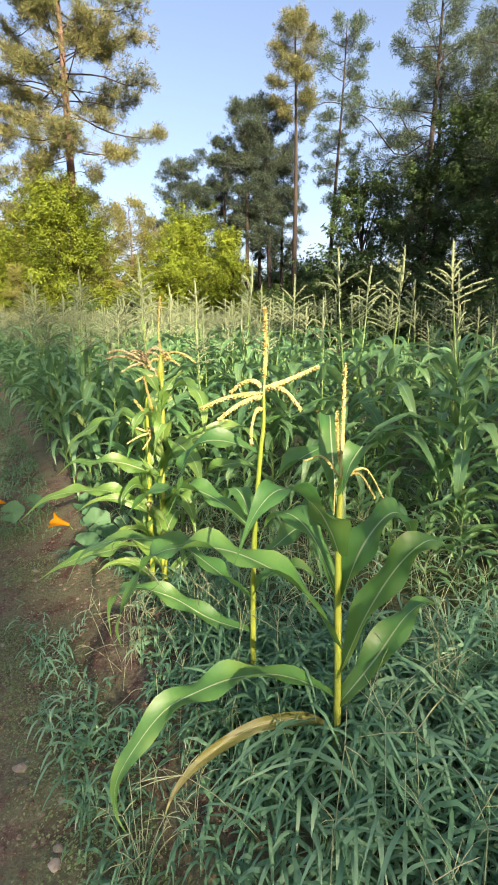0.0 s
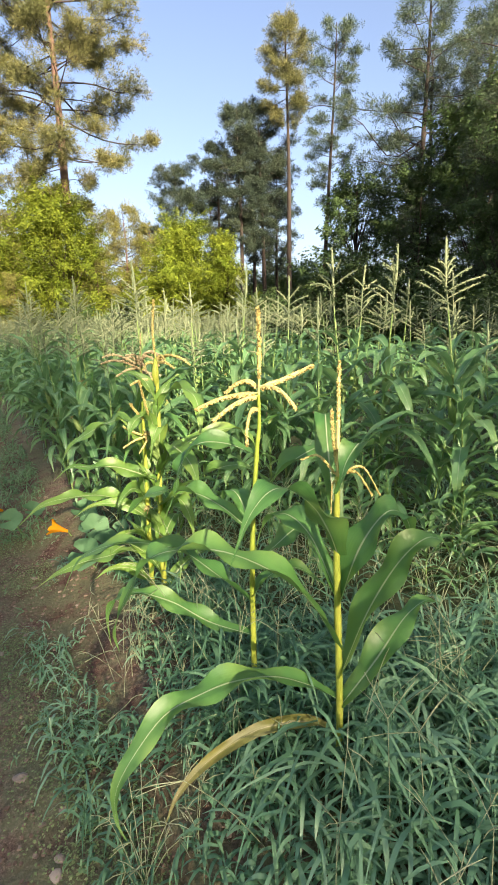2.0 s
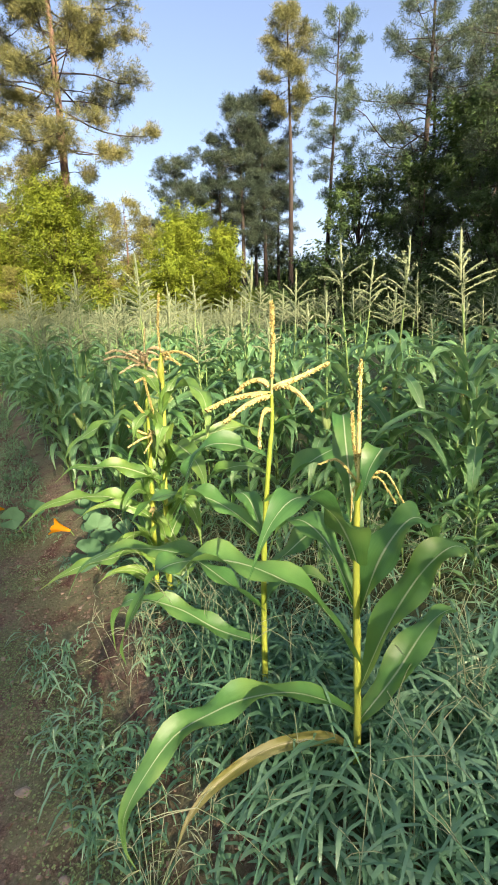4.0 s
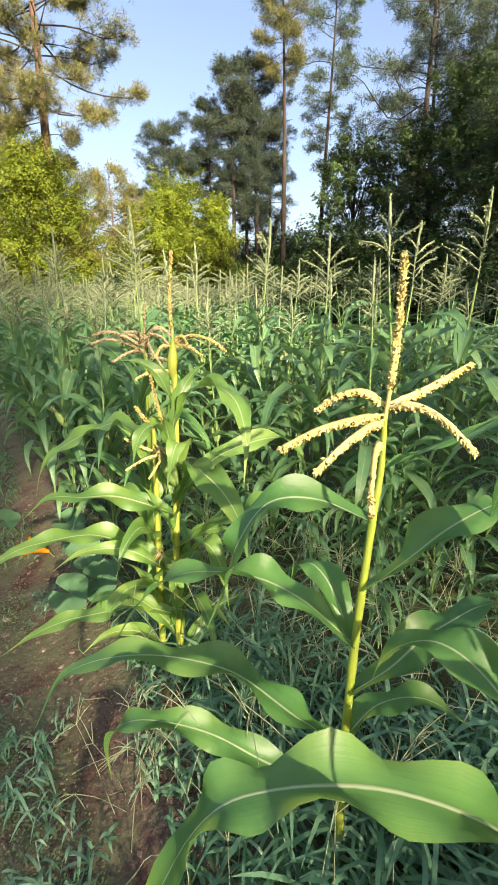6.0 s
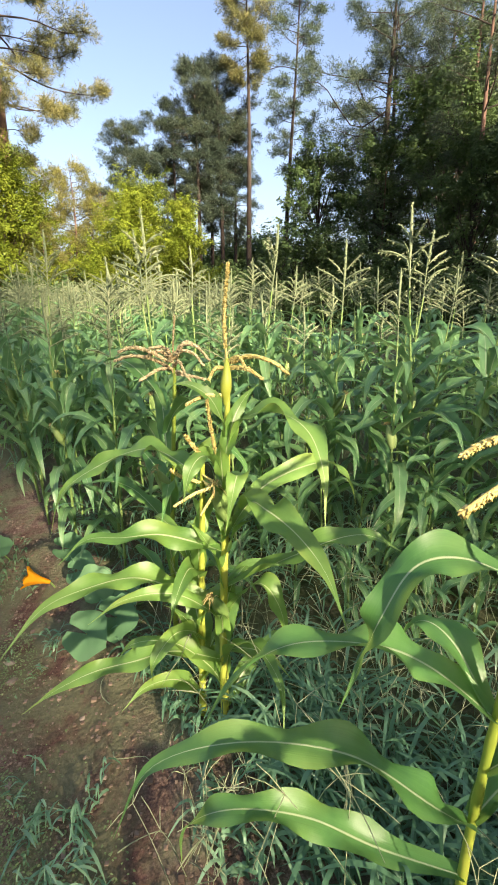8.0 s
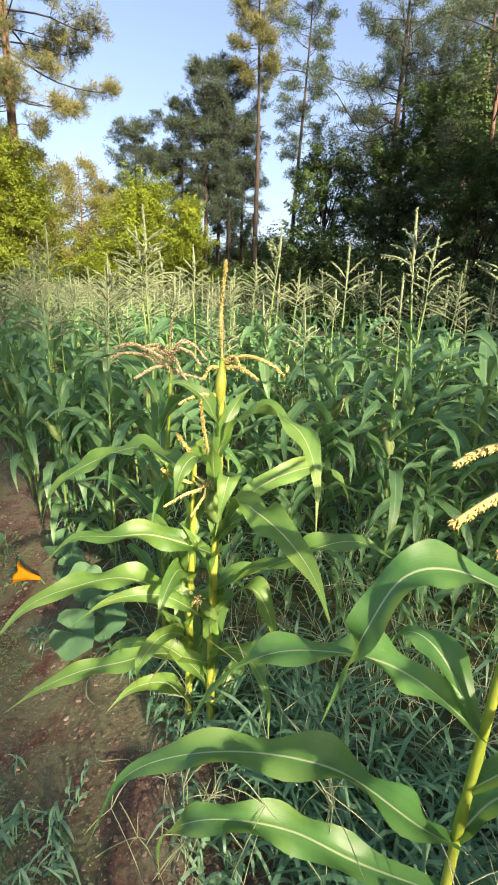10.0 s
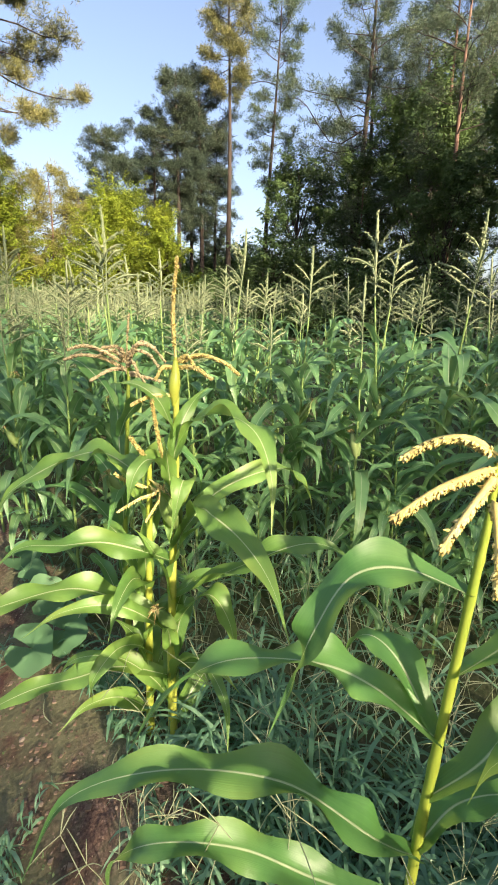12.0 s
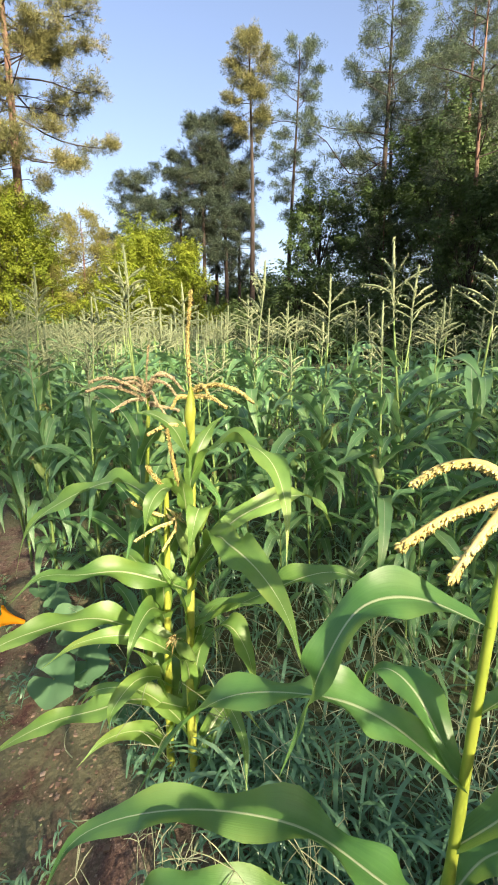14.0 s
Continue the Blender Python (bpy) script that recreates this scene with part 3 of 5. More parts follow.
# the plant nearest to the lane's start, low and broad-leaved
plant_a, ra = hero_corn("short corn plant with broad leaves and upright golden tassel", [(0.285, 1.365, 0.06), (0.278, 1.36, 0.5), (0.268, 1.37, 0.95), (0.272, 1.385, 1.17)], (0.0120, 0.008), [
    ([(0.275, 1.36, 0.44), (0.18, 1.34, 0.51), (0.07, 1.31, 0.565), (-0.05, 1.27, 0.58), (-0.14, 1.22, 0.58), (-0.23, 1.17, 0.56), (-0.30, 1.11, 0.50), (-0.35, 1.07, 0.42), (-0.35, 1.05, 0.34), (-0.32, 1.04, 0.28)], 0.076, 0.2),
    ([(0.276, 1.365, 0.62), (0.163, 1.316, 0.837), (-0.028, 1.285, 0.977), (-0.20, 1.27, 1.0), (-0.29, 1.26, 0.95), (-0.372, 1.245, 0.785), (-0.40, 1.33, 0.64)], 0.088, 0.0),
    ([(0.272, 1.368, 0.93), (0.232, 1.298, 1.041), (0.175, 1.208, 1.150), (0.094, 1.143, 1.215), (0.028, 1.085, 1.175), (-0.027, 1.062, 1.045)], 0.094, 0.4),
    ([(0.280, 1.36, 0.52), (0.36, 1.37, 0.73), (0.45, 1.38, 0.89), (0.54, 1.40, 0.965), (0.60, 1.41, 0.94), (0.64, 1.42, 0.85)], 0.088, -0.4),
    ([(0.275, 1.36, 0.77), (0.34, 1.38, 0.95), (0.43, 1.42, 1.045), (0.50, 1.45, 1.0), (0.52, 1.46, 0.88)], 0.100, 0.3),
    ([(0.271, 1.380, 1.02), (0.261, 1.443, 1.151), (0.257, 1.503, 1.257), (0.262, 1.59, 1.322), (0.262, 1.66, 1.25), (0.262, 1.693, 1.13)], 0.070, 0.0),
    ([(0.27, 1.375, 1.12), (0.315, 1.35, 1.245), (0.31, 1.29, 1.285), (0.27, 1.25, 1.24), (0.25, 1.235, 1.16)], 0.075, -0.2),
    ([(0.285, 1.36, 0.42), (0.40, 1.40, 0.55), (0.52, 1.49, 0.65), (0.62, 1.56, 0.665), (0.70, 1.60, 0.60)], 0.082, 0.2),
    ([(0.27, 1.38, 0.80), (0.20, 1.47, 0.95), (0.12, 1.54, 1.0), (0.05, 1.60, 0.93), (0.02, 1.62, 0.82)], 0.075, 0.2),
], 11)
part("leaf", blade(Geo(), [(0.275, 1.36, 0.30), (0.21, 1.35, 0.36), (0.15, 1.33, 0.385), (0.03, 1.30, 0.39), (-0.07, 1.26, 0.365), (-0.15, 1.21, 0.34), (-0.21, 1.15, 0.31), (-0.24, 1.10, 0.26)], 0.050, ra, 28, 6, 0.6, 0.5, 0.5, tilt=0.5), DRY_LEAF, plant_a, "withered yellow and brown leaf")
tassel_parts(plant_a, (0.272, 1.385, 1.16), (0.280, 1.42, 1.495), [
    ([(0.272, 1.39, 1.19), (0.262, 1.40, 1.28), (0.258, 1.41, 1.36)], 40),
    ([(0.272, 1.385, 1.17), (0.22, 1.40, 1.23), (0.17, 1.42, 1.215)], 16),
    ([(0.272, 1.385, 1.17), (0.34, 1.38, 1.20), (0.39, 1.36, 1.12)], 26),
    ([(0.272, 1.385, 1.17), (0.32, 1.36, 1.19), (0.36, 1.33, 1.13)], 26),
    ([(0.272, 1.385, 1.16), (0.255, 1.37, 1.15), (0.25, 1.36, 1.07)], 16),
], RIPE_TASSEL, ra, 0.011, 0.5, 0.85)

# the taller plant with the spreading golden tassel
plant_b, rb = hero_corn("corn plant with long arching leaves and spreading golden tassel", [(-0.003, 1.722, 0.06), (0.0, 1.716, 0.55), (0.010, 1.704, 0.87), (0.033, 1.706, 1.165), (0.045, 1.710, 1.27), (0.046, 1.708, 1.39)], (0.0115, 0.0050), [
    ([(-0.003, 1.715, 0.43), (-0.18, 1.77, 0.455), (-0.337, 1.785, 0.541), (-0.509, 1.785, 0.583), (-0.616, 1.84, 0.46), (-0.635, 1.88, 0.27)], 0.072, 0.1),
    ([(0.0, 1.712, 0.575), (-0.117, 1.655, 0.715), (-0.275, 1.704, 0.803), (-0.483, 1.736, 0.819), (-0.666, 1.756, 0.75), (-0.747, 1.723, 0.614)], 0.080, 0.1),
    ([(0.010, 1.704, 0.865), (-0.11, 1.748, 0.957), (-0.23, 1.750, 1.015), (-0.381, 1.788, 0.996), (-0.493, 1.822, 0.895), (-0.576, 1.808, 0.763)], 0.078, 0.0),
    ([(0.033, 1.706, 1.160), (-0.076, 1.734, 1.200), (-0.180, 1.705, 1.206), (-0.245, 1.68, 1.125), (-0.268, 1.695, 1.03), (-0.312, 1.679, 0.933)], 0.068, 0.5),
    ([(0.025, 1.705, 1.000), (0.103, 1.680, 1.089), (0.184, 1.685, 1.156), (0.275, 1.712, 1.190), (0.329, 1.775, 1.152), (0.333, 1.825, 1.06)], 0.074, -0.2),
    ([(0.006, 1.705, 0.735), (0.087, 1.695, 0.810), (0.161, 1.716, 0.867), (0.245, 1.756, 0.888), (0.328, 1.807, 0.887), (0.411, 1.857, 0.860), (0.50, 1.90, 0.78)], 0.076, 0.0),
    ([(0.045, 1.710, 1.27), (0.11, 1.715, 1.298), (0.243, 1.733, 1.350), (0.382, 1.768, 1.392)], 0.028, 0.6),
    ([(0.0, 1.714, 0.60), (0.08, 1.72, 0.69), (0.18, 1.70, 0.72), (0.30, 1.70, 0.63)], 0.070, 0.0),
    ([(0.01, 1.71, 0.86), (-0.04, 1.80, 0.97), (-0.09, 1.86, 0.98), (-0.13, 1.90, 0.86)], 0.060, 0.2),
], 12)
tassel_parts(plant_b, (0.046, 1.708, 1.37), (0.052, 1.672, 1.665), [
    ([(0.046, 1.708, 1.385), (-0.02, 1.67, 1.385), (-0.09, 1.64, 1.375), (-0.158, 1.613, 1.350)], 130),
    ([(0.046, 1.708, 1.405), (0.01, 1.74, 1.425), (-0.035, 1.765, 1.415), (-0.072, 1.785, 1.385)], 110),
    ([(0.046, 1.708, 1.405), (0.11, 1.735, 1.42), (0.18, 1.77, 1.445), (0.240, 1.798, 1.470)], 130),
    ([(0.046, 1.708, 1.400), (0.09, 1.67, 1.41), (0.13, 1.63, 1.39), (0.168, 1.585, 1.345)], 80),
    ([(0.046, 1.708, 1.375), (0.0, 1.66, 1.37), (-0.05, 1.62, 1.35), (-0.10, 1.588, 1.315)], 110),
    ([(0.045, 1.705, 1.33), (0.02, 1.66, 1.33), (0.005, 1.62, 1.28), (0.003, 1.608, 1.225)], 50),
], RIPE_TASSEL, rb, 0.0125, 1.25)

# the clump beside the squash: two canes
plant_c, rc = hero_corn("corn plant with sunlit arching leaves and tall pale tassel", [(-0.515, 2.44, 0.06), (-0.51, 2.44, 0.6), (-0.485, 2.47, 1.2), (-0.478, 2.475, 1.50)], (0.016, 0.007), [
    ([(-0.488, 2.470, 1.20), (-0.424, 2.446, 1.316), (-0.332, 2.367, 1.345), (-0.261, 2.271, 1.312), (-0.230, 2.191, 1.211), (-0.238, 2.12, 1.080)], 0.080, 0.1),
    ([(-0.50, 2.450, 0.89), (-0.421, 2.425, 1.033), (-0.374, 2.307, 1.061), (-0.300, 2.187, 1.034), (-0.246, 2.061, 0.984), (-0.22, 1.926, 0.90)], 0.092, -0.2),
    ([(-0.505, 2.445, 0.855), (-0.611, 2.433, 0.905), (-0.711, 2.407, 0.946), (-0.816, 2.372, 0.957), (-0.926, 2.348, 0.965), (-1.009, 2.314, 0.900)], 0.074, 0.1),
    ([(-0.51, 2.44, 0.625), (-0.664, 2.441, 0.719), (-0.799, 2.412, 0.790), (-0.927, 2.333, 0.810), (-1.039, 2.234, 0.805), (-1.123, 2.108, 0.730)], 0.078, 0.1),
    ([(-0.512, 2.44, 0.424), (-0.689, 2.470, 0.450), (-0.836, 2.472, 0.415), (-0.985, 2.475, 0.377), (-1.125, 2.461, 0.318), (-1.251, 2.44, 0.238)], 0.072, 0.15),
    ([(-0.497, 2.46, 1.03), (-0.652, 2.62, 1.121), (-0.79, 2.754, 1.138), (-0.979, 2.808, 1.062), (-1.146, 2.827, 0.939), (-1.216, 2.826, 0.741)], 0.078, 0.2),
    ([(-0.49, 2.46, 0.92), (-0.34, 2.59, 1.04), (-0.10, 2.70, 1.08), (0.0, 2.70, 0.98), (0.04, 2.70, 0.82)], 0.066, 0.3),
    ([(-0.50, 2.44, 0.72), (-0.28, 2.32, 0.90), (-0.08, 2.30, 0.97), (0.08, 2.30, 0.89)], 0.074, 0.3),
    ([(-0.495, 2.45, 1.00), (-0.46, 2.36, 1.15), (-0.47, 2.30, 1.14), (-0.50, 2.27, 1.00)], 0.062, 0.2),
    ([(-0.505, 2.44, 0.62), (-0.40, 2.36, 0.78), (-0.33, 2.31, 0.72), (-0.30, 2.28, 0.55)], 0.070, 0.3),
    ([(-0.49, 2.46, 1.08), (-0.55, 2.42, 1.20), (-0.60, 2.38, 1.17), (-0.63, 2.36, 1.05)], 0.060, -0.2),
] + [(arching((-0.51, 2.44, 0.22 + 0.085 * i), 0.7 + 2.3 * i, 0.50 + 0.05 * (i % 3), radians(48 + 9 * (i % 3)), radians(34 + 8 * (i % 4)), np.random.default_rng(160 + i)), 0.056, 0.3 * (-1) ** i) for i in range(5)]
  + [(arching((-0.51 + 0.02 * (z - 0.4), 2.44, z), 1.9 + 2.5 * i, 0.27 + 0.05 * (i % 2), radians(80), radians(12 + 9 * (i % 3)), np.random.default_rng(190 + i)), 0.046, 0.5 * (-1) ** i) for i, z in enumerate((0.35, 0.47, 0.60, 0.70, 0.80, 0.92, 1.04, 1.16, 1.26))], 13, SUNNY_LEAF, 0.50, 0.26)
tassel_parts(plant_c, (-0.478, 2.475, 1.47), (-0.470, 2.48, 1.775), [
    ([(-0.475, 2.475, 1.485), (-0.41, 2.45, 1.510), (-0.34, 2.43, 1.492), (-0.298, 2.42, 1.460)], 100),
    ([(-0.475, 2.475, 1.475), (-0.42, 2.43, 1.474), (-0.378, 2.41, 1.448)], 90),
    ([(-0.477, 2.475, 1.49), (-0.445, 2.455, 1.508), (-0.428, 2.445, 1.485)], 50),
    ([(-0.482, 2.47, 1.388), (-0.55, 2.44, 1.392), (-0.605, 2.43, 1.370)], 60),
    ([(-0.48, 2.475, 1.47), (-0.515, 2.45, 1.475), (-0.535, 2.44, 1.445)], 40),
], RIPE_TASSEL, rc, 0.012, 0.95, 0.85)
part("flag_sheath", tube(Geo(), spline([(-0.486, 2.474, 1.355), (-0.485, 2.462, 1.40), (-0.482, 2.462, 1.44), (-0.480, 2.472, 1.495)], 12), np.array([0.007, 0.009, 0.012, 0.015, 0.017, 0.018, 0.018, 0.017, 0.015, 0.012, 0.009, 0.006]), 9), STALK, plant_c, "pale swollen leaf sheath under the tassel")
ear_part(plant_c, (-0.49, 2.43, 0.98), (-0.25, -0.3, 0.9), 0.15, rc)
ear_part(plant_c, (-0.50, 2.42, 0.62), (-0.35, -0.35, 0.8), 0.13, rc)

sucker, rs = hero_corn("young side shoot of corn with crowded upright leaves", [(-0.60, 2.50, 0.07), (-0.59, 2.49, 0.55), (-0.57, 2.47, 1.05), (-0.565, 2.46, 1.20)], (0.0145, 0.006), [
    (arching((-0.59, 2.49, 0.22 + 0.082 * i), 3.6 + 2.25 * i, 0.40 + 0.06 * (i % 3), radians(58 + 7 * (i % 3)), radians(30 + 9 * (i % 4)), np.random.default_rng(260 + i)), 0.056 + 0.008 * (i % 3), 0.4 * (-1) ** i) for i in range(7)]
  + [(arching((-0.59, 2.49, 0.30 + 0.11 * i), 0.6 + 2.6 * i, 0.28, radians(80), radians(13 + 8 * (i % 3)), np.random.default_rng(290 + i)), 0.046, 0.5 * (-1) ** i) for i in range(8)], 15, SUNNY_LEAF, 0.5, 0.26)
tassel_parts(sucker, (-0.518, 2.42, 1.185), (-0.543, 2.36, 1.388), [
    ([(-0.56, 2.45, 1.185), (-0.578, 2.425, 1.22), (-0.595, 2.42, 1.245), (-0.612, 2.42, 1.272)], 40),
    ([(-0.57, 2.46, 1.10), (-0.635, 2.45, 1.13), (-0.665, 2.45, 1.152)], 40),
    ([(-0.565, 2.45, 1.13), (-0.52, 2.40, 1.110), (-0.545, 2.38, 1.070), (-0.572, 2.37, 1.030)], 55),
    ([(-0.565, 2.45, 1.11), (-0.545, 2.40, 1.105), (-0.59, 2.39, 1.092), (-0.652, 2.38, 1.058)], 55),
], RIPE_TASSEL, rs, 0.011, 0.85, 0.8)

plant_d, rd = hero_corn("corn plant with drying brown spreading tassel", [(-0.74, 3.0, 0.08), (-0.735, 2.99, 0.6), (-0.70, 2.97, 1.15), (-0.68, 2.97, 1.44)], (0.013, 0.006), [
    (arching((-0.735, 2.99, 0.24 + 0.10 * i), 2.2 + (i % 2) * math.pi + 0.5 * math.sin(i * 2.1), 0.62, radians(52 + 6 * (i % 3)), radians(34 + 7 * (i % 4)), np.random.default_rng(60 + i)), 0.058, 0.3 * (-1) ** i) for i in range(11)], 14)
tassel_parts(plant_d, (-0.69, 2.97, 1.40), (-0.672, 2.97, 1.63), [
    ([(-0.69, 2.97, 1.42), (-0.77, 2.95, 1.465), (-0.85, 2.93, 1.478), (-0.91, 2.92, 1.462)], 110),
    ([(-0.688, 2.97, 1.44), (-0.77, 2.91, 1.495), (-0.83, 2.89, 1.515), (-0.885, 2.88, 1.500)], 110),
    ([(-0.69, 2.97, 1.42), (-0.74, 2.91, 1.425), (-0.81, 2.88, 1.388)], 70),
    ([(-0.685, 2.97, 1.45), (-0.735, 2.94, 1.495), (-0.79, 2.93, 1.475)], 100),
    ([(-0.685, 2.97, 1.45), (-0.72, 2.99, 1.505), (-0.78, 3.0, 1.505)], 90),
    ([(-0.685, 2.97, 1.46), (-0.65, 2.96, 1.515), (-0.59, 2.96, 1.510), (-0.54, 2.97, 1.455)], 100),
    ([(-0.685, 2.97, 1.45), (-0.65, 2.93, 1.495), (-0.60, 2.92, 1.485), (-0.565, 2.92, 1.44)], 90),
    ([(-0.685, 2.97, 1.46), (-0.64, 3.01, 1.525), (-0.585, 3.03, 1.505)], 90),
    ([(-0.69, 2.97, 1.40), (-0.63, 2.95, 1.395), (-0.56, 2.93, 1.380)], 50),
    ([(-0.69, 2.97, 1.43), (-0.66, 2.92, 1.455), (-0.635, 2.90, 1.405)], 70),
    ([(-0.69, 2.97, 1.41), (-0.64, 2.95, 1.40), (-0.60, 2.94, 1.335)], 40),
], BROWN_TASSEL, rd, 0.014, 0.80, 0.35)
ear_part(plant_d, (-0.72, 2.96, 0.85), (-0.3, -0.3, 0.9), 0.17, rd)

# field plants: variants, then copies along the rows
variants = [field_corn(100 + i, 1.98 + 0.05 * i, 8 + (i % 3)) for i in range(7)]
first_spot = [(0.676, 3.76, 2.10), (0.885, 3.418, 2.03), (1.30, 3.02, 2.02), (0.47, 3.45, 1.75), (-0.85, 3.72, 2.05), (1.62, 2.62, 2.05), (-1.05, 3.42, 1.55)]
tall_of = [1.98 + 0.05 * i for i in range(7)]
for k, (v, (x, y, h)) in enumerate(zip(variants, first_spot)):
    sc = h / tall_of[k]
    v.matrix_basis = pose(x, y, float(height(x, y)) - 0.02, 0, 0, 47 * k) @ Matrix.Scale(sc, 4)
spots = []
prng = np.random.default_rng(21)
for row in range(18):
    across = 0.92 if row == 0 else 0.68 + 0.80 * row
    start = (3.5, 3.3, 3.2, 1.3, 1.0, 0.8, 0.5)[row] if row < 7 else 0.0
    s = start
    while s < 32:
        p = ROW_ACROSS * (across + prng.normal() * 0.07) + ROW_ALONG * s
        s += prng.uniform(0.20, 0.36)
        if p.y > 23.5 + prng.normal() * 0.8 - max(0.0, min(13.0, 5.5 * (p.x + 1.2))) or p.x > 12:
            continue
        if min(math.hypot(p.x - a, p.y - b) for a, b, c in first_spot) < 0.2:
            continue
        if row in (2, 3) and p.y < 3.0 and prng.uniform() < 0.5:
            continue
        if 0.3 < p.x < 4.0 and 3.3 < p.y < 10.0 and prng.uniform() < 0.50:
            continue
        spots.append((p.x, p.y))
spots.sort(key=lambda q: math.hypot(q[0] + 0.3, q[1] - 1.0))
for k, (x, y) in enumerate(spots[:170]):
    i = int(prng.integers(7))
    sc = prng.uniform(0.70, 0.93) if prng.uniform() > 0.12 else prng.uniform(0.93, 1.03)
    copy_thing(variants[i], pose(x, y, float(height(x, y)) - 0.02, prng.normal() * 2.5, prng.normal() * 2.5, prng.uniform(0, 360)) @ Matrix.Scale(sc / variants[i].scale[0], 4))


def young_corn(seed, tall):
    """A shorter plant that has not yet flowered: leaves to the top."""
    path, made, plume, r = corn_shape(seed, tall, 13, 0.68)
    e = tagged(new("young_corn_plant"), "shorter corn plant without tassel at the edge of the stand", "corn plant", "young corn")
    part("stalk", stalk_geo(path, 0.011, 0.004, r, 6), FIELD_STALK, e)
    for pts, w, tw in made:
        part("leaf", blade(Geo(), pts, w * 1.05, r, 14, 4, 0.35, 0.4, tw), FIELD_LEAF, e)
    return e


young = [young_corn(500 + i, 1.75) for i in range(3)]
young_spots = [(0.98, 3.25, 1.45), (1.32, 2.92, 1.5), (1.48, 2.50, 1.3), (0.60, 3.25, 1.3), (0.12, 3.62, 1.4), (0.34, 3.15, 1.0), (0.86, 2.86, 1.0), (1.12, 2.50, 0.9), (1.72, 2.26, 1.4), (0.40, 3.80, 1.5), (-0.10, 3.30, 1.1), (-0.25, 3.75, 1.4), (0.80, 3.55, 1.3), (1.10, 3.00, 1.2), (1.60, 2.85, 1.5), (-0.42, 3.10, 1.0), (-0.50, 3.60, 1.35), (1.95, 2.55, 1.5), (0.30, 2.66, 0.75), (0.62, 2.75, 0.85), (0.10, 2.95, 0.9), (0.92, 2.42, 0.8), (0.45, 3.0, 1.05), (1.28, 2.20, 0.85), (0.72, 3.05, 1.1)]
for k, (x, y, h) in enumerate(young_spots):
    m = pose(x, y, float(height(x, y)) - 0.02, prng.normal() * 3, prng.normal() * 3, 77 * k) @ Matrix.Scale(h / 1.75, 4)
    if k < 3:
        young[k].matrix_basis = m
    else:
        copy_thing(young[k % 3], m)


def far_corn(spots):
    """The rest of the stand, too many to count."""
    kinds = []
    for seed in range(6):
        path, made, plume, r = corn_shape(300 + seed, 2.08, 9)
        g = Geo()
        tube(g, spline(path, 5), np.linspace(0.013, 0.006, 5), 4, 1)
        for pts, w, tw in made:
            blade(g, pts, w * 1.1, r, 7, 2, 0.35, 0.3, tw, 0)
        tube(g, spline(plume, 4), (0.005, 0.005, 0.010, 0.006), 4, 2)
        foot = plume[0] + (plume[1] - plume[0]) * 0.15
        for i, (pts, n) in enumerate(fan(foot, 10, 0.29, r, (12, 40), 0.08)):
            tube(g, spline([p + (0, 0, 0.021 * i) for p in pts], 3), (0.005, 0.009, 0.003), 3, 2)
        kinds.append(g.arrays())
    g = Geo()
    for x, y in spots:
        v, f, u, k = kinds[int(prng.integers(6))]
        a, sc = prng.uniform(0, 6.28), prng.uniform(0.66, 0.98)
        c, s = math.cos(a) * sc, math.sin(a) * sc
        w = v @ np.array([[c, s, 0], [-s, c, 0], [0, 0, sc]]) + (x, y, float(height(x, y)) - 0.03)
        g.v.append(w), g.f.append(f + g.n), g.u.append(u), g.k.append(k)
        g.n += len(v)
    ob = new("corn_stand", g.mesh("corn_stand", FIELD_LEAF, FIELD_STALK, GREEN_TASSEL))
    tagged(ob, "dense stand of green corn with pale tassels", "corn field", kind="stuff")


far_corn(spots[170:])

# ---- trees ----


def grow_trunk(h, r, lean, rng, sway=0.15, sides=10):
    s = np.linspace(0, 1, 14)
    p = np.stack([lean[0] * s + sway * np.sin(s * 5 + rng.uniform(0, 6)) * s, lean[1] * s + sway * np.sin(s * 4 + rng.uniform(0, 6)) * s, h * s - 0.3 * (1 - s)], 1)
    rad = r * (1 - 0.86 * s ** 1.15) * (1 + 0.35 * np.exp(-s * 30))
    return p, tube(Geo(), p, rad, sides), rad


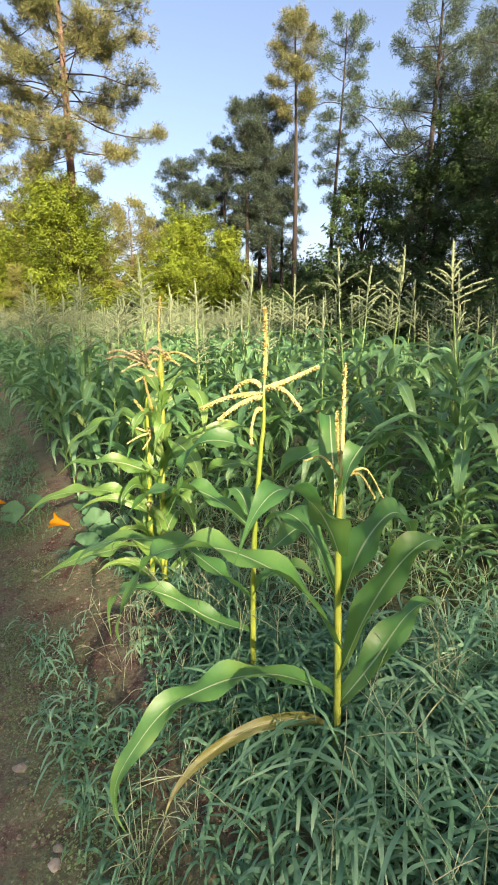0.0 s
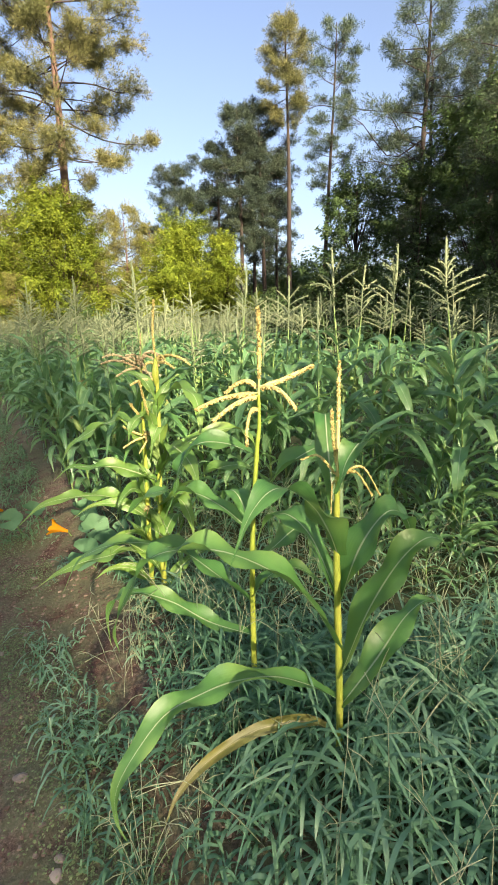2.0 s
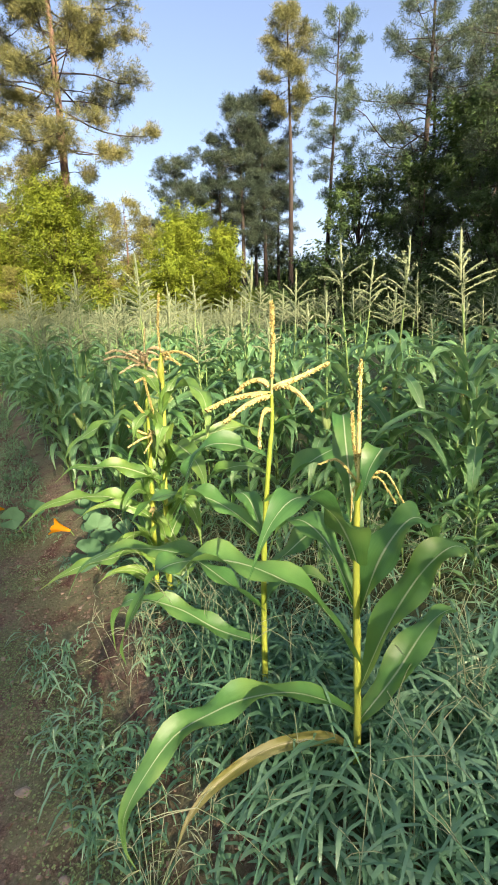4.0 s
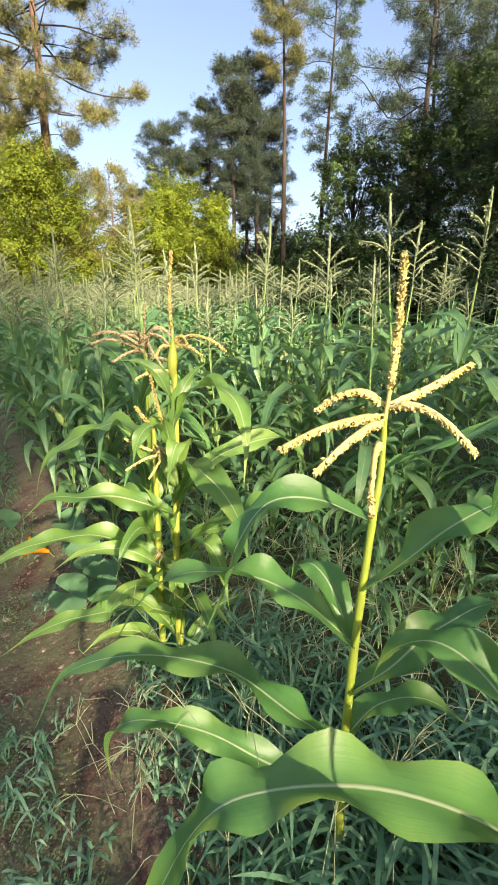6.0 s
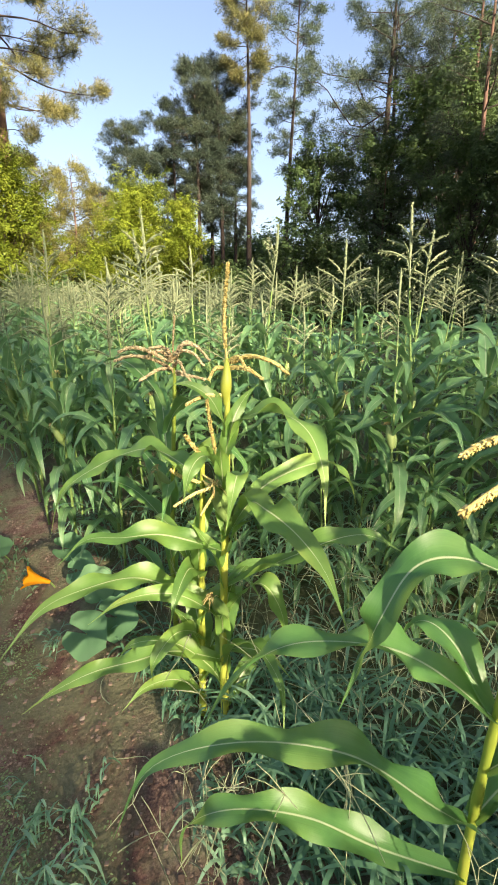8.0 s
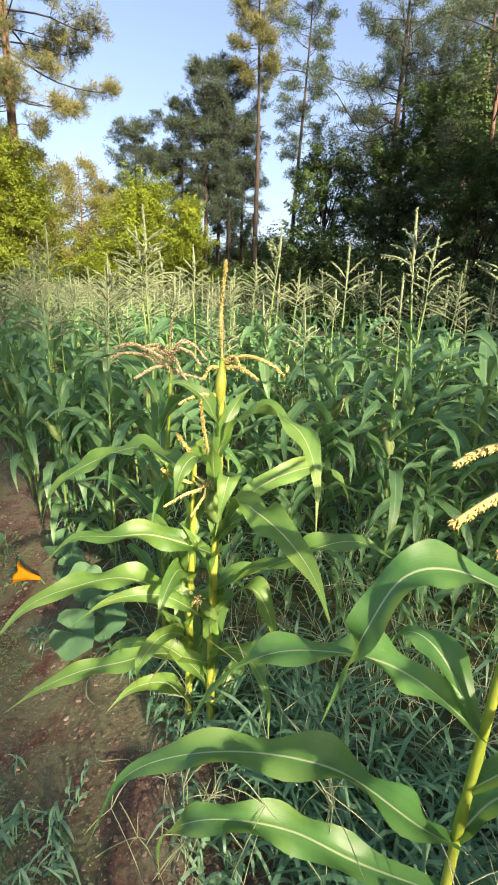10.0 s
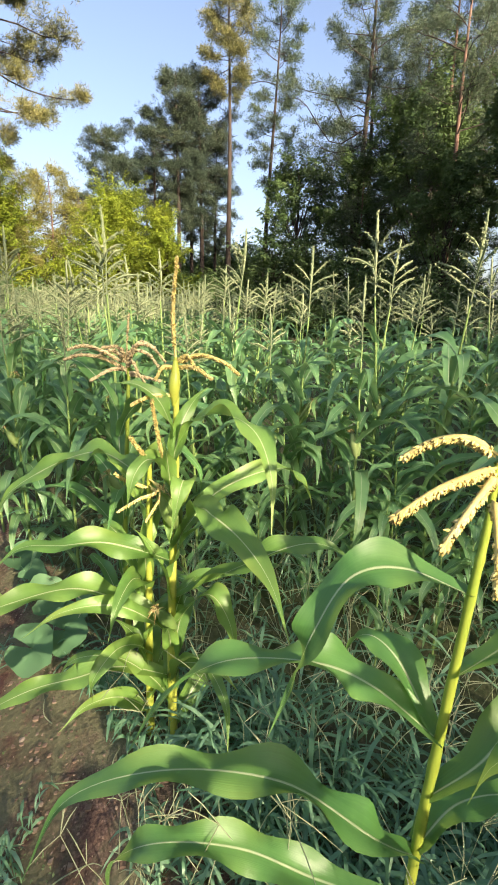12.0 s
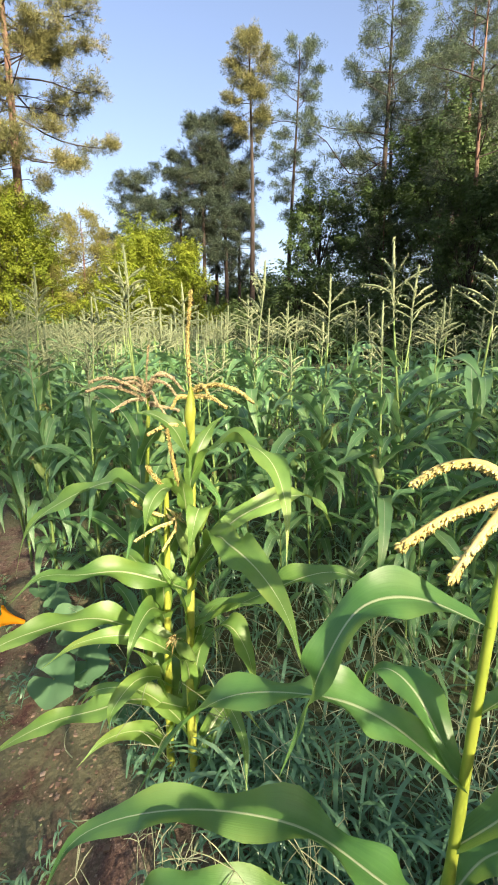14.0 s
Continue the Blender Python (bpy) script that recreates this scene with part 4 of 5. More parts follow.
def pine(label, h, crown_from, reach, r, seed, lean=(0, 0), limbs=30, twigs=7, needles=26, tuft=0.34, material=NEEDLES, bark=PINE_BARK, peak=0.35, group="pines", bare=0.0, rise=46, pad=0.30):
    """A pine: bare trunk, whorls of crooked limbs, round tufts of needles in flat pads at the twigs; the lower part of the crown may be bare between a few limbs."""
    rng = np.random.default_rng(seed)
    e = tagged(new("pine_tree"), label, "pine tree", group)
    axis, trunk, rad = grow_trunk(h, r, lean, rng)
    part("trunk", trunk, bark, e, "reddish brown bare trunk")
    at, way = [], []
    for i in range(limbs):
        wood = Geo()
        q = (i + rng.uniform(0, 0.9)) / limbs
        few = q < bare
        if few and i % 2:
            continue
        f = crown_from + (0.985 - crown_from) * q
        base = np.array([np.interp(f, np.linspace(0, 1, 14), axis[:, c]) for c in range(3)])
        shape = (q / peak) ** 0.6 if q < peak else max(0.0, 1 - ((q - peak) / (1 - peak)) ** 1.7) ** 0.8
        ln = max(0.35, reach * (0.22 + 0.78 * shape) * rng.uniform(0.42, 1.12) if q < 0.93 else reach * 0.28)
        az = i * 2.399 + rng.normal() * 0.5
        el = radians(-8 + rise * q ** 1.2 + rng.normal() * 9)
        d = np.array([math.cos(az) * math.cos(el), math.sin(az) * math.cos(el), math.sin(el)])
        bow = np.array([0, 0, 1.0]) * ln * rng.uniform(0.0, 0.16)
        kink = rng.normal(size=3) * ln * 0.06
        c = spline([base, base + d * ln * 0.4 + kink - bow * 0.5, base + d * ln * 0.75 - kink * 0.5, base + d * ln + bow], 9)
        tube(wood, c, np.linspace(max(0.016, ln * 0.009 + 0.010), 0.008, 9), 5)
        count = max(3, int(twigs * (0.45 + 0.55 * ln / reach)))
        for j in range(count):
            s = rng.uniform(0.38, 1.0)
            p0 = c[int(s * 8)]
            a2 = az + (1 if j % 2 else -1) * rng.uniform(0.3, 1.25)
            tl = (0.30 + pad * ln * (1.15 - s)) * rng.uniform(0.6, 1.2)
            t = np.array([math.cos(a2), math.sin(a2), rng.uniform(-0.05, 0.45)])
            p1 = p0 + unit(t) * tl
            tube(wood, [p0, (p0 + p1) / 2 + rng.normal(size=3) * 0.05, p1], (0.014, 0.010, 0.006), 3)
            for w in (0.45, 0.75, 1.0):
                at.append(p0 + (p1 - p0) * w + rng.normal(size=3) * 0.17), way.append(unit(t + np.array([0, 0, 0.5])))
        at.append(c[-1]), way.append(d)
        part("limb", wood, DARK_BARK, e)
    needles = int(needles * 1.4)
    at, way = np.repeat(np.array(at), needles, 0), np.repeat(np.array(way), needles, 0)
    n = len(at)
    g = Geo()
    # needles stand out from the heart of each tuft like a brush
    out = unit(rng.normal(size=(n, 3)) + way * 0.75)
    slivers(g, at + out * 0.03 + rng.normal(size=(n, 3)) * (0.09, 0.09, 0.05), out, tuft * 0.66 * rng.uniform(0.6, 1.15, n), 0.027, rng)
    part("crown", g, material, e, "tufts of long needles", False)
    return e


def broadleaf(label, name, category, h, reach, seed, material, leaves=9000, leaf=0.13, lobes=14, from_ground=0.1, r=0.12, group="", cone=0.0, shoots=13):
    """A leafy tree or bush: trunk, limbs to each lobe of the crown, leafy shoots that spring from the limbs and break the outline."""
    rng = np.random.default_rng(seed)
    e = tagged(new(name), label, category, group)
    axis, trunk, rad = grow_trunk(h * 0.85, r, (rng.normal() * 0.2, rng.normal() * 0.2), rng, 0.1, 7)
    part("trunk", trunk, DARK_BARK, e)
    wood, cen, siz = Geo(), [], []
    for i in range(lobes):
        f = from_ground + (0.90 - from_ground) * (i + rng.uniform(0, 1)) / lobes
        g = (f - from_ground) / (0.90 - from_ground)
        wide = reach * (1 - cone * g) * math.sin((0.14 + 0.80 * g) * math.pi) ** 0.55
        size = max(0.28, reach * rng.uniform(0.22, 0.40) * (1 - 0.5 * cone * g))
        az, rr = i * 2.4 + rng.normal() * 0.4, max(0.0, wide - 0.75 * size) * rng.uniform(0.2, 1) ** 0.45
        p = np.array([math.cos(az) * rr, math.sin(az) * rr, h * f])
        cen.append(p), siz.append(size)
        foot = axis[int(np.clip((f - 0.2) * 13, 0, 12))]
        tube(wood, spline([foot, (foot + p) / 2 + rng.normal(size=3) * 0.12, p], 6), np.linspace(0.05, 0.012, 6) * (0.5 + r * 4), 4)
    part("branchwork", wood, DARK_BARK, e)
    cen, siz = np.array(cen), np.array(siz)
    k = lobes * shoots
    home = np.repeat(np.arange(lobes), shoots)
    cd = unit(rng.normal(size=(k, 3)) * (1, 1, 0.8) + (0, 0, 0.35))
    ln = siz[home] * rng.uniform(0.5, 1.15, k) * np.where(rng.uniform(size=k) < 0.12, 1.45, 1.0)
    start = cen[home] + cd * (siz[home] * 0.22)[:, None]
    pick = rng.choice(k, leaves, p=ln ** 2 / (ln ** 2).sum())
    t = rng.uniform(0.05, 1, leaves) ** 0.65
    thick = (0.13 * siz[home][pick] + 0.03) * (1.15 - 0.75 * t)
    sp = start[pick] + cd[pick] * (ln[pick] * t)[:, None] + (0, 0, 0.22) * (ln[pick] * t * t)[:, None] + rng.normal(size=(leaves, 3)) * thick[:, None]
    face = cd[pick] * 0.7 + (0, 0, 0.75) + rng.normal(size=(leaves, 3)) * 0.42
    out = rng.normal(size=(leaves, 3)) + (0, 0, -0.35)
    ok = sp[:, 2] > 0.05
    sp, out, face = sp[ok], out[ok], face[ok]
    g = Geo()
    slivers(g, sp, out - unit(face) * (out * unit(face)).sum(1, keepdims=True), leaf * rng.uniform(0.6, 1.3, len(sp)), leaf * rng.uniform(0.5, 0.85, len(sp)), rng, face=face)
    part("crown", g, material, e, "many small leaves", False)
    return e


def thicket(label, h, reach, seed, leaves, leaf, lobes, from_ground=0.03, r=0.18):
    """A close-leaved tree to block the sun from out of view: trunk, limbs to each lobe of the crown, sprays of leaves
    in clumps.
    """
    rng = np.random.default_rng(seed)
    e = tagged(new("thicket_tree"), label, "tree", "near thicket")
    axis, trunk, rad = grow_trunk(h * 0.85, r, (rng.normal() * 0.2, rng.normal() * 0.2), rng, 0.1, 7)
    part("trunk", trunk, DARK_BARK, e)
    wood, cen, siz = Geo(), [], []
    for i in range(lobes):
        f = from_ground + (0.93 - from_ground) * (i + rng.uniform(0, 1)) / lobes
        wide = reach * math.sin(min(1, (f - from_ground * 0.6) * 1.0 / 0.9 + 0.12) * math.pi) ** 0.55
        az, rr = i * 2.4 + rng.normal() * 0.4, wide * math.sqrt(rng.uniform(0.1, 1)) * 0.75
        p = np.array([math.cos(az) * rr, math.sin(az) * rr, h * f])
        cen.append(p), siz.append(max(0.30, reach * rng.uniform(0.20, 0.42)))
        foot = axis[int(np.clip((f - 0.2) * 13, 0, 12))]
        tube(wood, spline([foot, (foot + p) / 2 + rng.normal(size=3) * 0.12, p], 6), np.linspace(0.05, 0.012, 6) * (0.5 + r * 4), 4)
    part("branchwork", wood, DARK_BARK, e)
    cen, siz = np.array(cen), np.array(siz)
    per = 7
    n = leaves // per
    # each lobe is made of clumps, each clump of sprays that face outwards
    k = lobes * 7
    home = np.repeat(np.arange(lobes), 7)
    cd = unit(rng.normal(size=(k, 3)) * (1, 1, 0.9) + (0, 0, 0.15))
    clump = cen[home] + cd * (siz[home] * rng.uniform(0.55, 1.15, k))[:, None]
    room = siz[home] * rng.uniform(0.26, 0.56, k)
    pick = rng.choice(k, n, p=room ** 2 / (room ** 2).sum())
    d = unit(rng.normal(size=(n, 3)) + cd[pick] * 0.7)
    sp = clump[pick] + d * (room[pick] * rng.uniform(0.3, 1.2, n))[:, None] * (1, 1, 0.8)
    stray = rng.uniform(size=n) < 0.12
    sp[stray] += (d[stray] + (0, 0, 0.6)) * rng.uniform(0.1, 0.6, (stray.sum(), 1))
    sp = np.repeat(sp, per, 0) + rng.normal(size=(n * per, 3)) * leaf * 1.2
    face = np.repeat(d, per, 0) * 0.9 + np.repeat(cd[pick], per, 0) * 0.5 + (0, 0, 0.45) + rng.normal(size=(n * per, 3)) * 0.42
    out = rng.normal(size=(n * per, 3)) + (0, 0, -0.35)
    ok = sp[:, 2] > 0.05
    sp, out, face = sp[ok], out[ok], face[ok]
    g = Geo()
    slivers(g, sp, out - unit(face) * (out * unit(face)).sum(1, keepdims=True), leaf * rng.uniform(0.6, 1.3, len(sp)), leaf * rng.uniform(0.5, 0.85, len(sp)), rng, face=face)
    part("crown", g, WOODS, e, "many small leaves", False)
    return e


def stand(ob, x, y, turn=0.0, size=1.0, sink=0.0):
    ob.matrix_basis = pose(x, y, float(height(x, y)) - sink, 0, 0, turn) @ Matrix.Scale(size, 4)
    return ob


def again(ob, x, y, turn=0.0, size=1.0):
    return copy_thing(ob, pose(x, y, float(height(x, y)) - 0.05, 0, 0, turn) @ Matrix.Scale(size / ob.scale[0], 4))


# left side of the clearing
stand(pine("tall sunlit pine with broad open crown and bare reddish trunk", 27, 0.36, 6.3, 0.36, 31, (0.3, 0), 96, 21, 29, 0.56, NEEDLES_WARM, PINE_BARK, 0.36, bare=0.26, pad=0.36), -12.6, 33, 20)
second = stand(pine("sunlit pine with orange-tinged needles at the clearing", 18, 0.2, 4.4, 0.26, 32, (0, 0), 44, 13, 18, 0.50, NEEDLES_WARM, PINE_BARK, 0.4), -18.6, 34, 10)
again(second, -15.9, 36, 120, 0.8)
vine = stand(broadleaf("tree smothered in bright yellow-green vines", "vine_covered_tree", "tree", 10.3, 5.6, 41, VINE, 120000, 0.125, 120, 0.03, 0.16, cone=0.38), -12.9, 31.5)
again(vine, -16.3, 30, 130, 0.70)
scrub = stand(pine("young bushy pine with tan and olive needles", 9.3, 0.04, 2.6, 0.11, 42, (0.1, 0), 46, 12, 13, 0.46, TAN_NEEDLES, PINE_BARK, 0.25, "young pines at the clearing", pad=0.5), -9.2, 34)
for x, y, a, s in ((-18.2, 28, 40, 0.8), (-7.3, 34, 200, 0.86), (-15.4, 30.4, 250, 0.8), (-10.9, 34.5, 310, 0.98), (-20, 29.5, 170, 0.9), (-14.2, 28.0, 90, 0.52), (-10.2, 31, 150, 0.62), (-16.8, 27.4, 260, 0.55)):
    again(scrub, x, y, a, s)
stand(broadleaf("bushy tree with bright yellow-green leaves", "young_tree", "tree", 7.15, 4.1, 43, MAPLE, 92000, 0.098, 90, 0.04, 0.10, "yellow-green young trees", 0.55), -4.25, 27)
stand(broadleaf("narrow pointed tree with yellow-green leaves", "young_tree", "tree", 6.6, 2.6, 44, MAPLE, 44000, 0.095, 56, 0.04, 0.08, "yellow-green young trees", 0.76), -1.85, 26)
low = stand(broadleaf("low dark green shrub at the field's end", "shrub", "shrub", 3.4, 3.2, 45, WOODS, 6500, 0.2, 24, 0.02, 0.07, "undergrowth"), -2.8, 29.5)

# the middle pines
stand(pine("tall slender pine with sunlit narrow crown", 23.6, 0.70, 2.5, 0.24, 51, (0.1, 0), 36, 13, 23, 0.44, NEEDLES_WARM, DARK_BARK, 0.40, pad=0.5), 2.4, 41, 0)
stand(pine("tall slender leaning pine with thin crown", 23.2, 0.46, 2.9, 0.21, 52, (1.0, 0), 44, 11, 22, 0.42, NEEDLES, DARK_BARK, 0.6, pad=0.45), 5.15, 41, 0)
dark = stand(pine("pine in a close group, shade put into its dark green needles", 18.4, 0.42, 2.75, 0.22, 53, (0.2, 0), 44, 14, 22, 0.48, NEEDLES_SHADED, DARK_BARK, 0.6, pad=0.5), -1.55, 42, 0)
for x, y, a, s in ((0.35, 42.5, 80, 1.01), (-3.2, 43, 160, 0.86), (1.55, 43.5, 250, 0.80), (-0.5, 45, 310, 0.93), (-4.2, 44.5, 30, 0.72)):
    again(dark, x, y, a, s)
stand(pine("rounded pine beyond the young trees, shade put into its dark needles", 13.9, 0.50, 2.7, 0.2, 54, (0, 0), 38, 14, 22, 0.50, NEEDLES_SHADED, DARK_BARK, 0.4, pad=0.55), -6.7, 42, 0)

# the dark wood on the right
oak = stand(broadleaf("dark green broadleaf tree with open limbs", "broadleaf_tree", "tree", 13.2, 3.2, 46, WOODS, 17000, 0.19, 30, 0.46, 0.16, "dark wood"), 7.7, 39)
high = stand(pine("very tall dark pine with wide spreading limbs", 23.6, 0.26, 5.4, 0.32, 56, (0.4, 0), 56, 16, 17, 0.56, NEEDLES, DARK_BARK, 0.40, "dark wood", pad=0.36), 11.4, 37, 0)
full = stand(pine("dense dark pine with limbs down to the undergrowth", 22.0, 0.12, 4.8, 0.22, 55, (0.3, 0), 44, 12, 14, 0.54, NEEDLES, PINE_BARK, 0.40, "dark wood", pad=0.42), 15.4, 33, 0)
for x, y, a, s in ((13.6, 27.5, 70, 0.86), (19.0, 30, 150, 1.05), (10.2, 32.5, 10, 0.46)):
    again(full, x, y, a, s)
for x, y, a, s in ((17.5, 40, 100, 1.02), (13.8, 41, 200, 0.90), (23, 42, 30, 1.1)):
    again(high, x, y, a, s)
for x, y, a, s in ((10.6, 34.5, 120, 0.92), (13.6, 31, 40, 1.15), (14.6, 22.5, 200, 0.95), (12.2, 25, 300, 0.72), (17.4, 35, 10, 1.4)):
    again(oak, x, y, a, s)
shrub = stand(broadleaf("rounded green shrub before the dark wood", "shrub", "shrub", 6.0, 3.9, 47, WOODS, 9000, 0.22, 40, 0.02, 0.1, "undergrowth"), 4.9, 33)
for x, y, a, s in ((8.2, 31, 100, 0.8), (10.5, 29, 210, 0.75), (12.6, 25.5, 30, 0.7), (7.0, 35, 300, 0.9), (2.2, 36, 60, 0.6), (0.2, 37, 120, 0.62), (-2.6, 37, 10, 0.7), (-5.6, 36, 80, 0.9), (3.6, 40, 200, 0.7), (14.2, 20, 100, 0.75), (16, 17, 10, 0.9), (11, 34, 20, 1.1), (14, 30, 250, 1.0), (18, 20, 190, 1.1), (9.5, 42, 45, 1.0), (-9, 39, 45, 0.9), (-15, 37, 5, 1.1), (-21, 39, 100, 1.2), (6.4, 45, 0, 0.9), (1, 47, 33, 1.0), (4.8, 46, 70, 1.0), (3.0, 48, 140, 1.15), (-1.4, 48, 200, 1.1), (1.6, 52, 20, 1.3), (5.6, 50, 260, 1.2)):
    again(shrub, x, y, a, s)
for x, y, a, s in ((1.2, 30.5, 40, 0.8), (3.0, 29.5, 90, 0.7), (-0.6, 31, 200, 0.9), (6.2, 28, 10, 0.7), (9.0, 26, 140, 0.8), (-7.4, 30, 250, 0.9), (-10.4, 28, 300, 0.8), (11.4, 23, 0, 0.8), (13, 18.5, 70, 0.8)):
    again(low, x, y, a, s)

# unseen trees added to the right of and behind the field to shade it; low there, with a dip that lets sun along the row
SUN_SIDE = Vector((sun_from.x, sun_from.y, 0)).normalized()
SUN_ACROSS = Vector((-SUN_SIDE.y, SUN_SIDE.x, 0))
hedge = thicket("unseen close-leaved tree added to keep the sun off field and wood", 21.0, 3.6, 48, 4200, 0.45, 44)
thin = thicket("unseen open tree added to shade the field", 20.5, 3.6, 49, 3700, 0.45, 42)


def toward_sun(away, across):
    return Vector((-0.1, 1.8, 0)) + SUN_SIDE * away + SUN_ACROSS * across


for i, off in enumerate((5.3, 7.7, 10.1, 12.5)):
    p = toward_sun(23 - 0.4 * i, off)
    (again if i else stand)(thin, p.x, p.y, 57 * i, 1.0 + 0.03 * (i % 3))
for i, off in enumerate((-4.6, -7.2, -9.8, -12.4, -15.0, -17.6)):
    p = toward_sun(23 + 0.5 * i, off)
    (again if i else stand)(hedge, p.x, p.y, 91 * i, 0.97 + 0.03 * (i % 3))
# Added out of view: these tops set how low the sun reaches on the row.
bushy = thicket("unseen dense bushy tree added to trim the sun in the dip", 9.5, 2.0, 58, 9000, 0.26, 36, 0.03, 0.1)
for i, (off, size) in enumerate(((-2.80, 1.12), (0.0, 0.92), (3.15, 1.07), (-4.6, 1.2), (4.6, 1.06))):
    p = toward_sun(23.6, off)
    (again if i else stand)(bushy, p.x, p.y, 65 * i, size)
# Unseen tree added as a sun filter: its leaves soften light on the near corn.
p = toward_sun(26.5, -1.2)
stand(thicket("unseen open tree with high crown, added to filter the sun", 24.0, 4.8, 50, 9200, 0.20, 64, 0.38, 0.13), p.x, p.y)
# More unseen trees, added to keep the sun off the field and right-hand wood.
for i, off in enumerate((17.5, 21.0, 26.0, 31.5, 37.0)):
    p = toward_sun(24 - i, off)
    again(hedge, p.x, p.y, 40 * i, (1.5, 1.3, 1.1, 1.25, 1.4)[i])

# ---- grass and weeds ----


def grass_patch(name, label, spots, heights, widths, material, seed, bend=0.6):
    """Blades that rise, lean and bow over, three quads each."""
    r = np.random.default_rng(seed)
    p = np.asarray(spots, float)
    n = len(p)
    az = r.uniform(0, 6.28, n)
    d = np.stack([np.cos(az), np.sin(az), np.zeros(n)], 1)
    side = np.stack([-np.sin(az), np.cos(az), np.zeros(n)], 1)
    side = unit(side + r.normal(size=(n, 3)) * 0.35)
    h, w = np.asarray(heights)[:, None], np.asarray(widths)[:, None]
    lean = (bend * r.uniform(0.25, 1.3, n))[:, None]
    rows = []
    for s in (0.0, 0.35, 0.68, 0.9, 1.0):
        c = p + np.array([0, 0, 1.0]) * h * (s - 0.42 * lean * s ** 2.6) + d * h * lean * s ** 1.8 * 0.8
        half = w * 0.5 * (0.75, 1.0, 0.8, 0.42, 0.05)[(0.0, 0.35, 0.68, 0.9, 1.0).index(s)]
        rows += [c - side * half, c + side * half]
    v = np.stack(rows, 1)
    q = np.array([[0, 1, 3, 2], [2, 3, 5, 4], [4, 5, 7, 6], [6, 7, 9, 8]])
    f = (np.arange(n)[:, None, None] * 10 + q[None]).reshape(-1, 4)
    uv = np.tile([[0, 0], [1, 0], [0, .35], [1, .35], [0, .7], [1, .7], [0, .9], [1, .9], [0, 1], [1, 1]], (n, 1))
    ob = new(name, Geo().add(v.reshape(-1, 3), f, uv).mesh(name, material))
    return tagged(ob, label, "grass", kind="stuff")


def scattered(count, x0, x1, y0, y1, keep, seed):
    r = np.random.default_rng(seed)
    x, y = r.uniform(x0, x1, count), r.uniform(y0, y1, count)
    ac = x * ROW_ACROSS.x + y * ROW_ACROSS.y
    lump = np.array([noise.noise(Vector((a * 1.7, b * 1.7, 3.0))) for a, b in zip(x, y)])
    ok = keep(x, y, ac, lump, r.uniform(size=count))
    x, y, lump = x[ok], y[ok], lump[ok]
    return np.stack([x, y, height(x, y) - 0.008 + [relief(a, b) for a, b in zip(x, y)]], 1), lump


def tillers(name, label, spots, tall, seed, per=6, wide=0.013, material=GRASS):
    """Tufted grass: leaning stems with blades to both sides that arch over."""
    r = np.random.default_rng(seed)
    p = np.repeat(np.asarray(spots, float), per, 0)
    n = len(p)
    m = len(spots)
    h = np.repeat(np.asarray(tall), per)
    az0, lean = np.repeat(r.uniform(0, 6.28, m), per), np.repeat(r.uniform(0.05, 0.65, m), per)
    q = np.tile(np.arange(per) / (per - 1.0), m)
    up = np.array([0, 0, 1.0])
    axis = np.stack([np.cos(az0), np.sin(az0), np.zeros(n)], 1)
    foot = p + up * (h * q * 0.8 * (1 - 0.25 * lean * q))[:, None] + axis * (h * lean * q ** 1.4 * 0.7)[:, None]
    az = az0 + np.tile(np.arange(per) % 2, m) * math.pi + r.normal(size=n) * 0.75
    d = np.stack([np.cos(az), np.sin(az), np.zeros(n)], 1) * 0.9 + axis * lean[:, None] * 0.5
    side = unit(np.cross(d, up) + r.normal(size=(n, 3)) * 0.25)
    ln = (h * r.uniform(0.45, 0.95, n) * (0.75 + 0.4 * np.sin(q * math.pi)))[:, None]
    w = (wide * r.uniform(0.55, 1.2, n))[:, None]
    rise, fall = r.uniform(0.5, 1.5, n)[:, None], r.uniform(0.7, 1.9, n)[:, None]
    rows = []
    for s, half in ((0.0, 0.35), (0.3, 0.5), (0.6, 0.46), (0.85, 0.26), (1.0, 0.02)):
        c = foot + d * ln * s * 0.85 + up * ln * (rise * s - fall * s * s) * 0.7
        rows += [c - side * w * half, c + side * w * half]
    v = np.stack(rows, 1)
    quad = np.array([[0, 1, 3, 2], [2, 3, 5, 4], [4, 5, 7, 6], [6, 7, 9, 8]])
    f = (np.arange(n)[:, None, None] * 10 + quad[None]).reshape(-1, 4)
    g = Geo().add(v.reshape(-1, 3), f)
    base, top = p[::per], foot[per - 1::per]
    across = np.stack([-np.sin(az0[::per]), np.cos(az0[::per]), np.zeros(m)], 1) * 0.0018
    mid_p = (base + top) / 2 + up * 0.02
    v = np.stack([base - across, base + across, mid_p - across, mid_p + across, top - across, top + across], 1)
    f = (np.arange(m)[:, None, None] * 6 + np.array([[0, 1, 3, 2], [2, 3, 5, 4]])[None]).reshape(-1, 4)
    g.add(v.reshape(-1, 3), f)
    ob = new(name, g.mesh(name, material))
    return tagged(ob, label, "grass", kind="stuff")


gr = np.random.default_rng(72)
def edge_of(x, y):
    """How far across the rows the grass begins: a strip of bare soil widens towards the squash."""
    along = x * ROW_ALONG.x + y * ROW_ALONG.y
    return 0.50 + 0.20 * np.clip((along - 1.5) / 0.8, 0, 1)


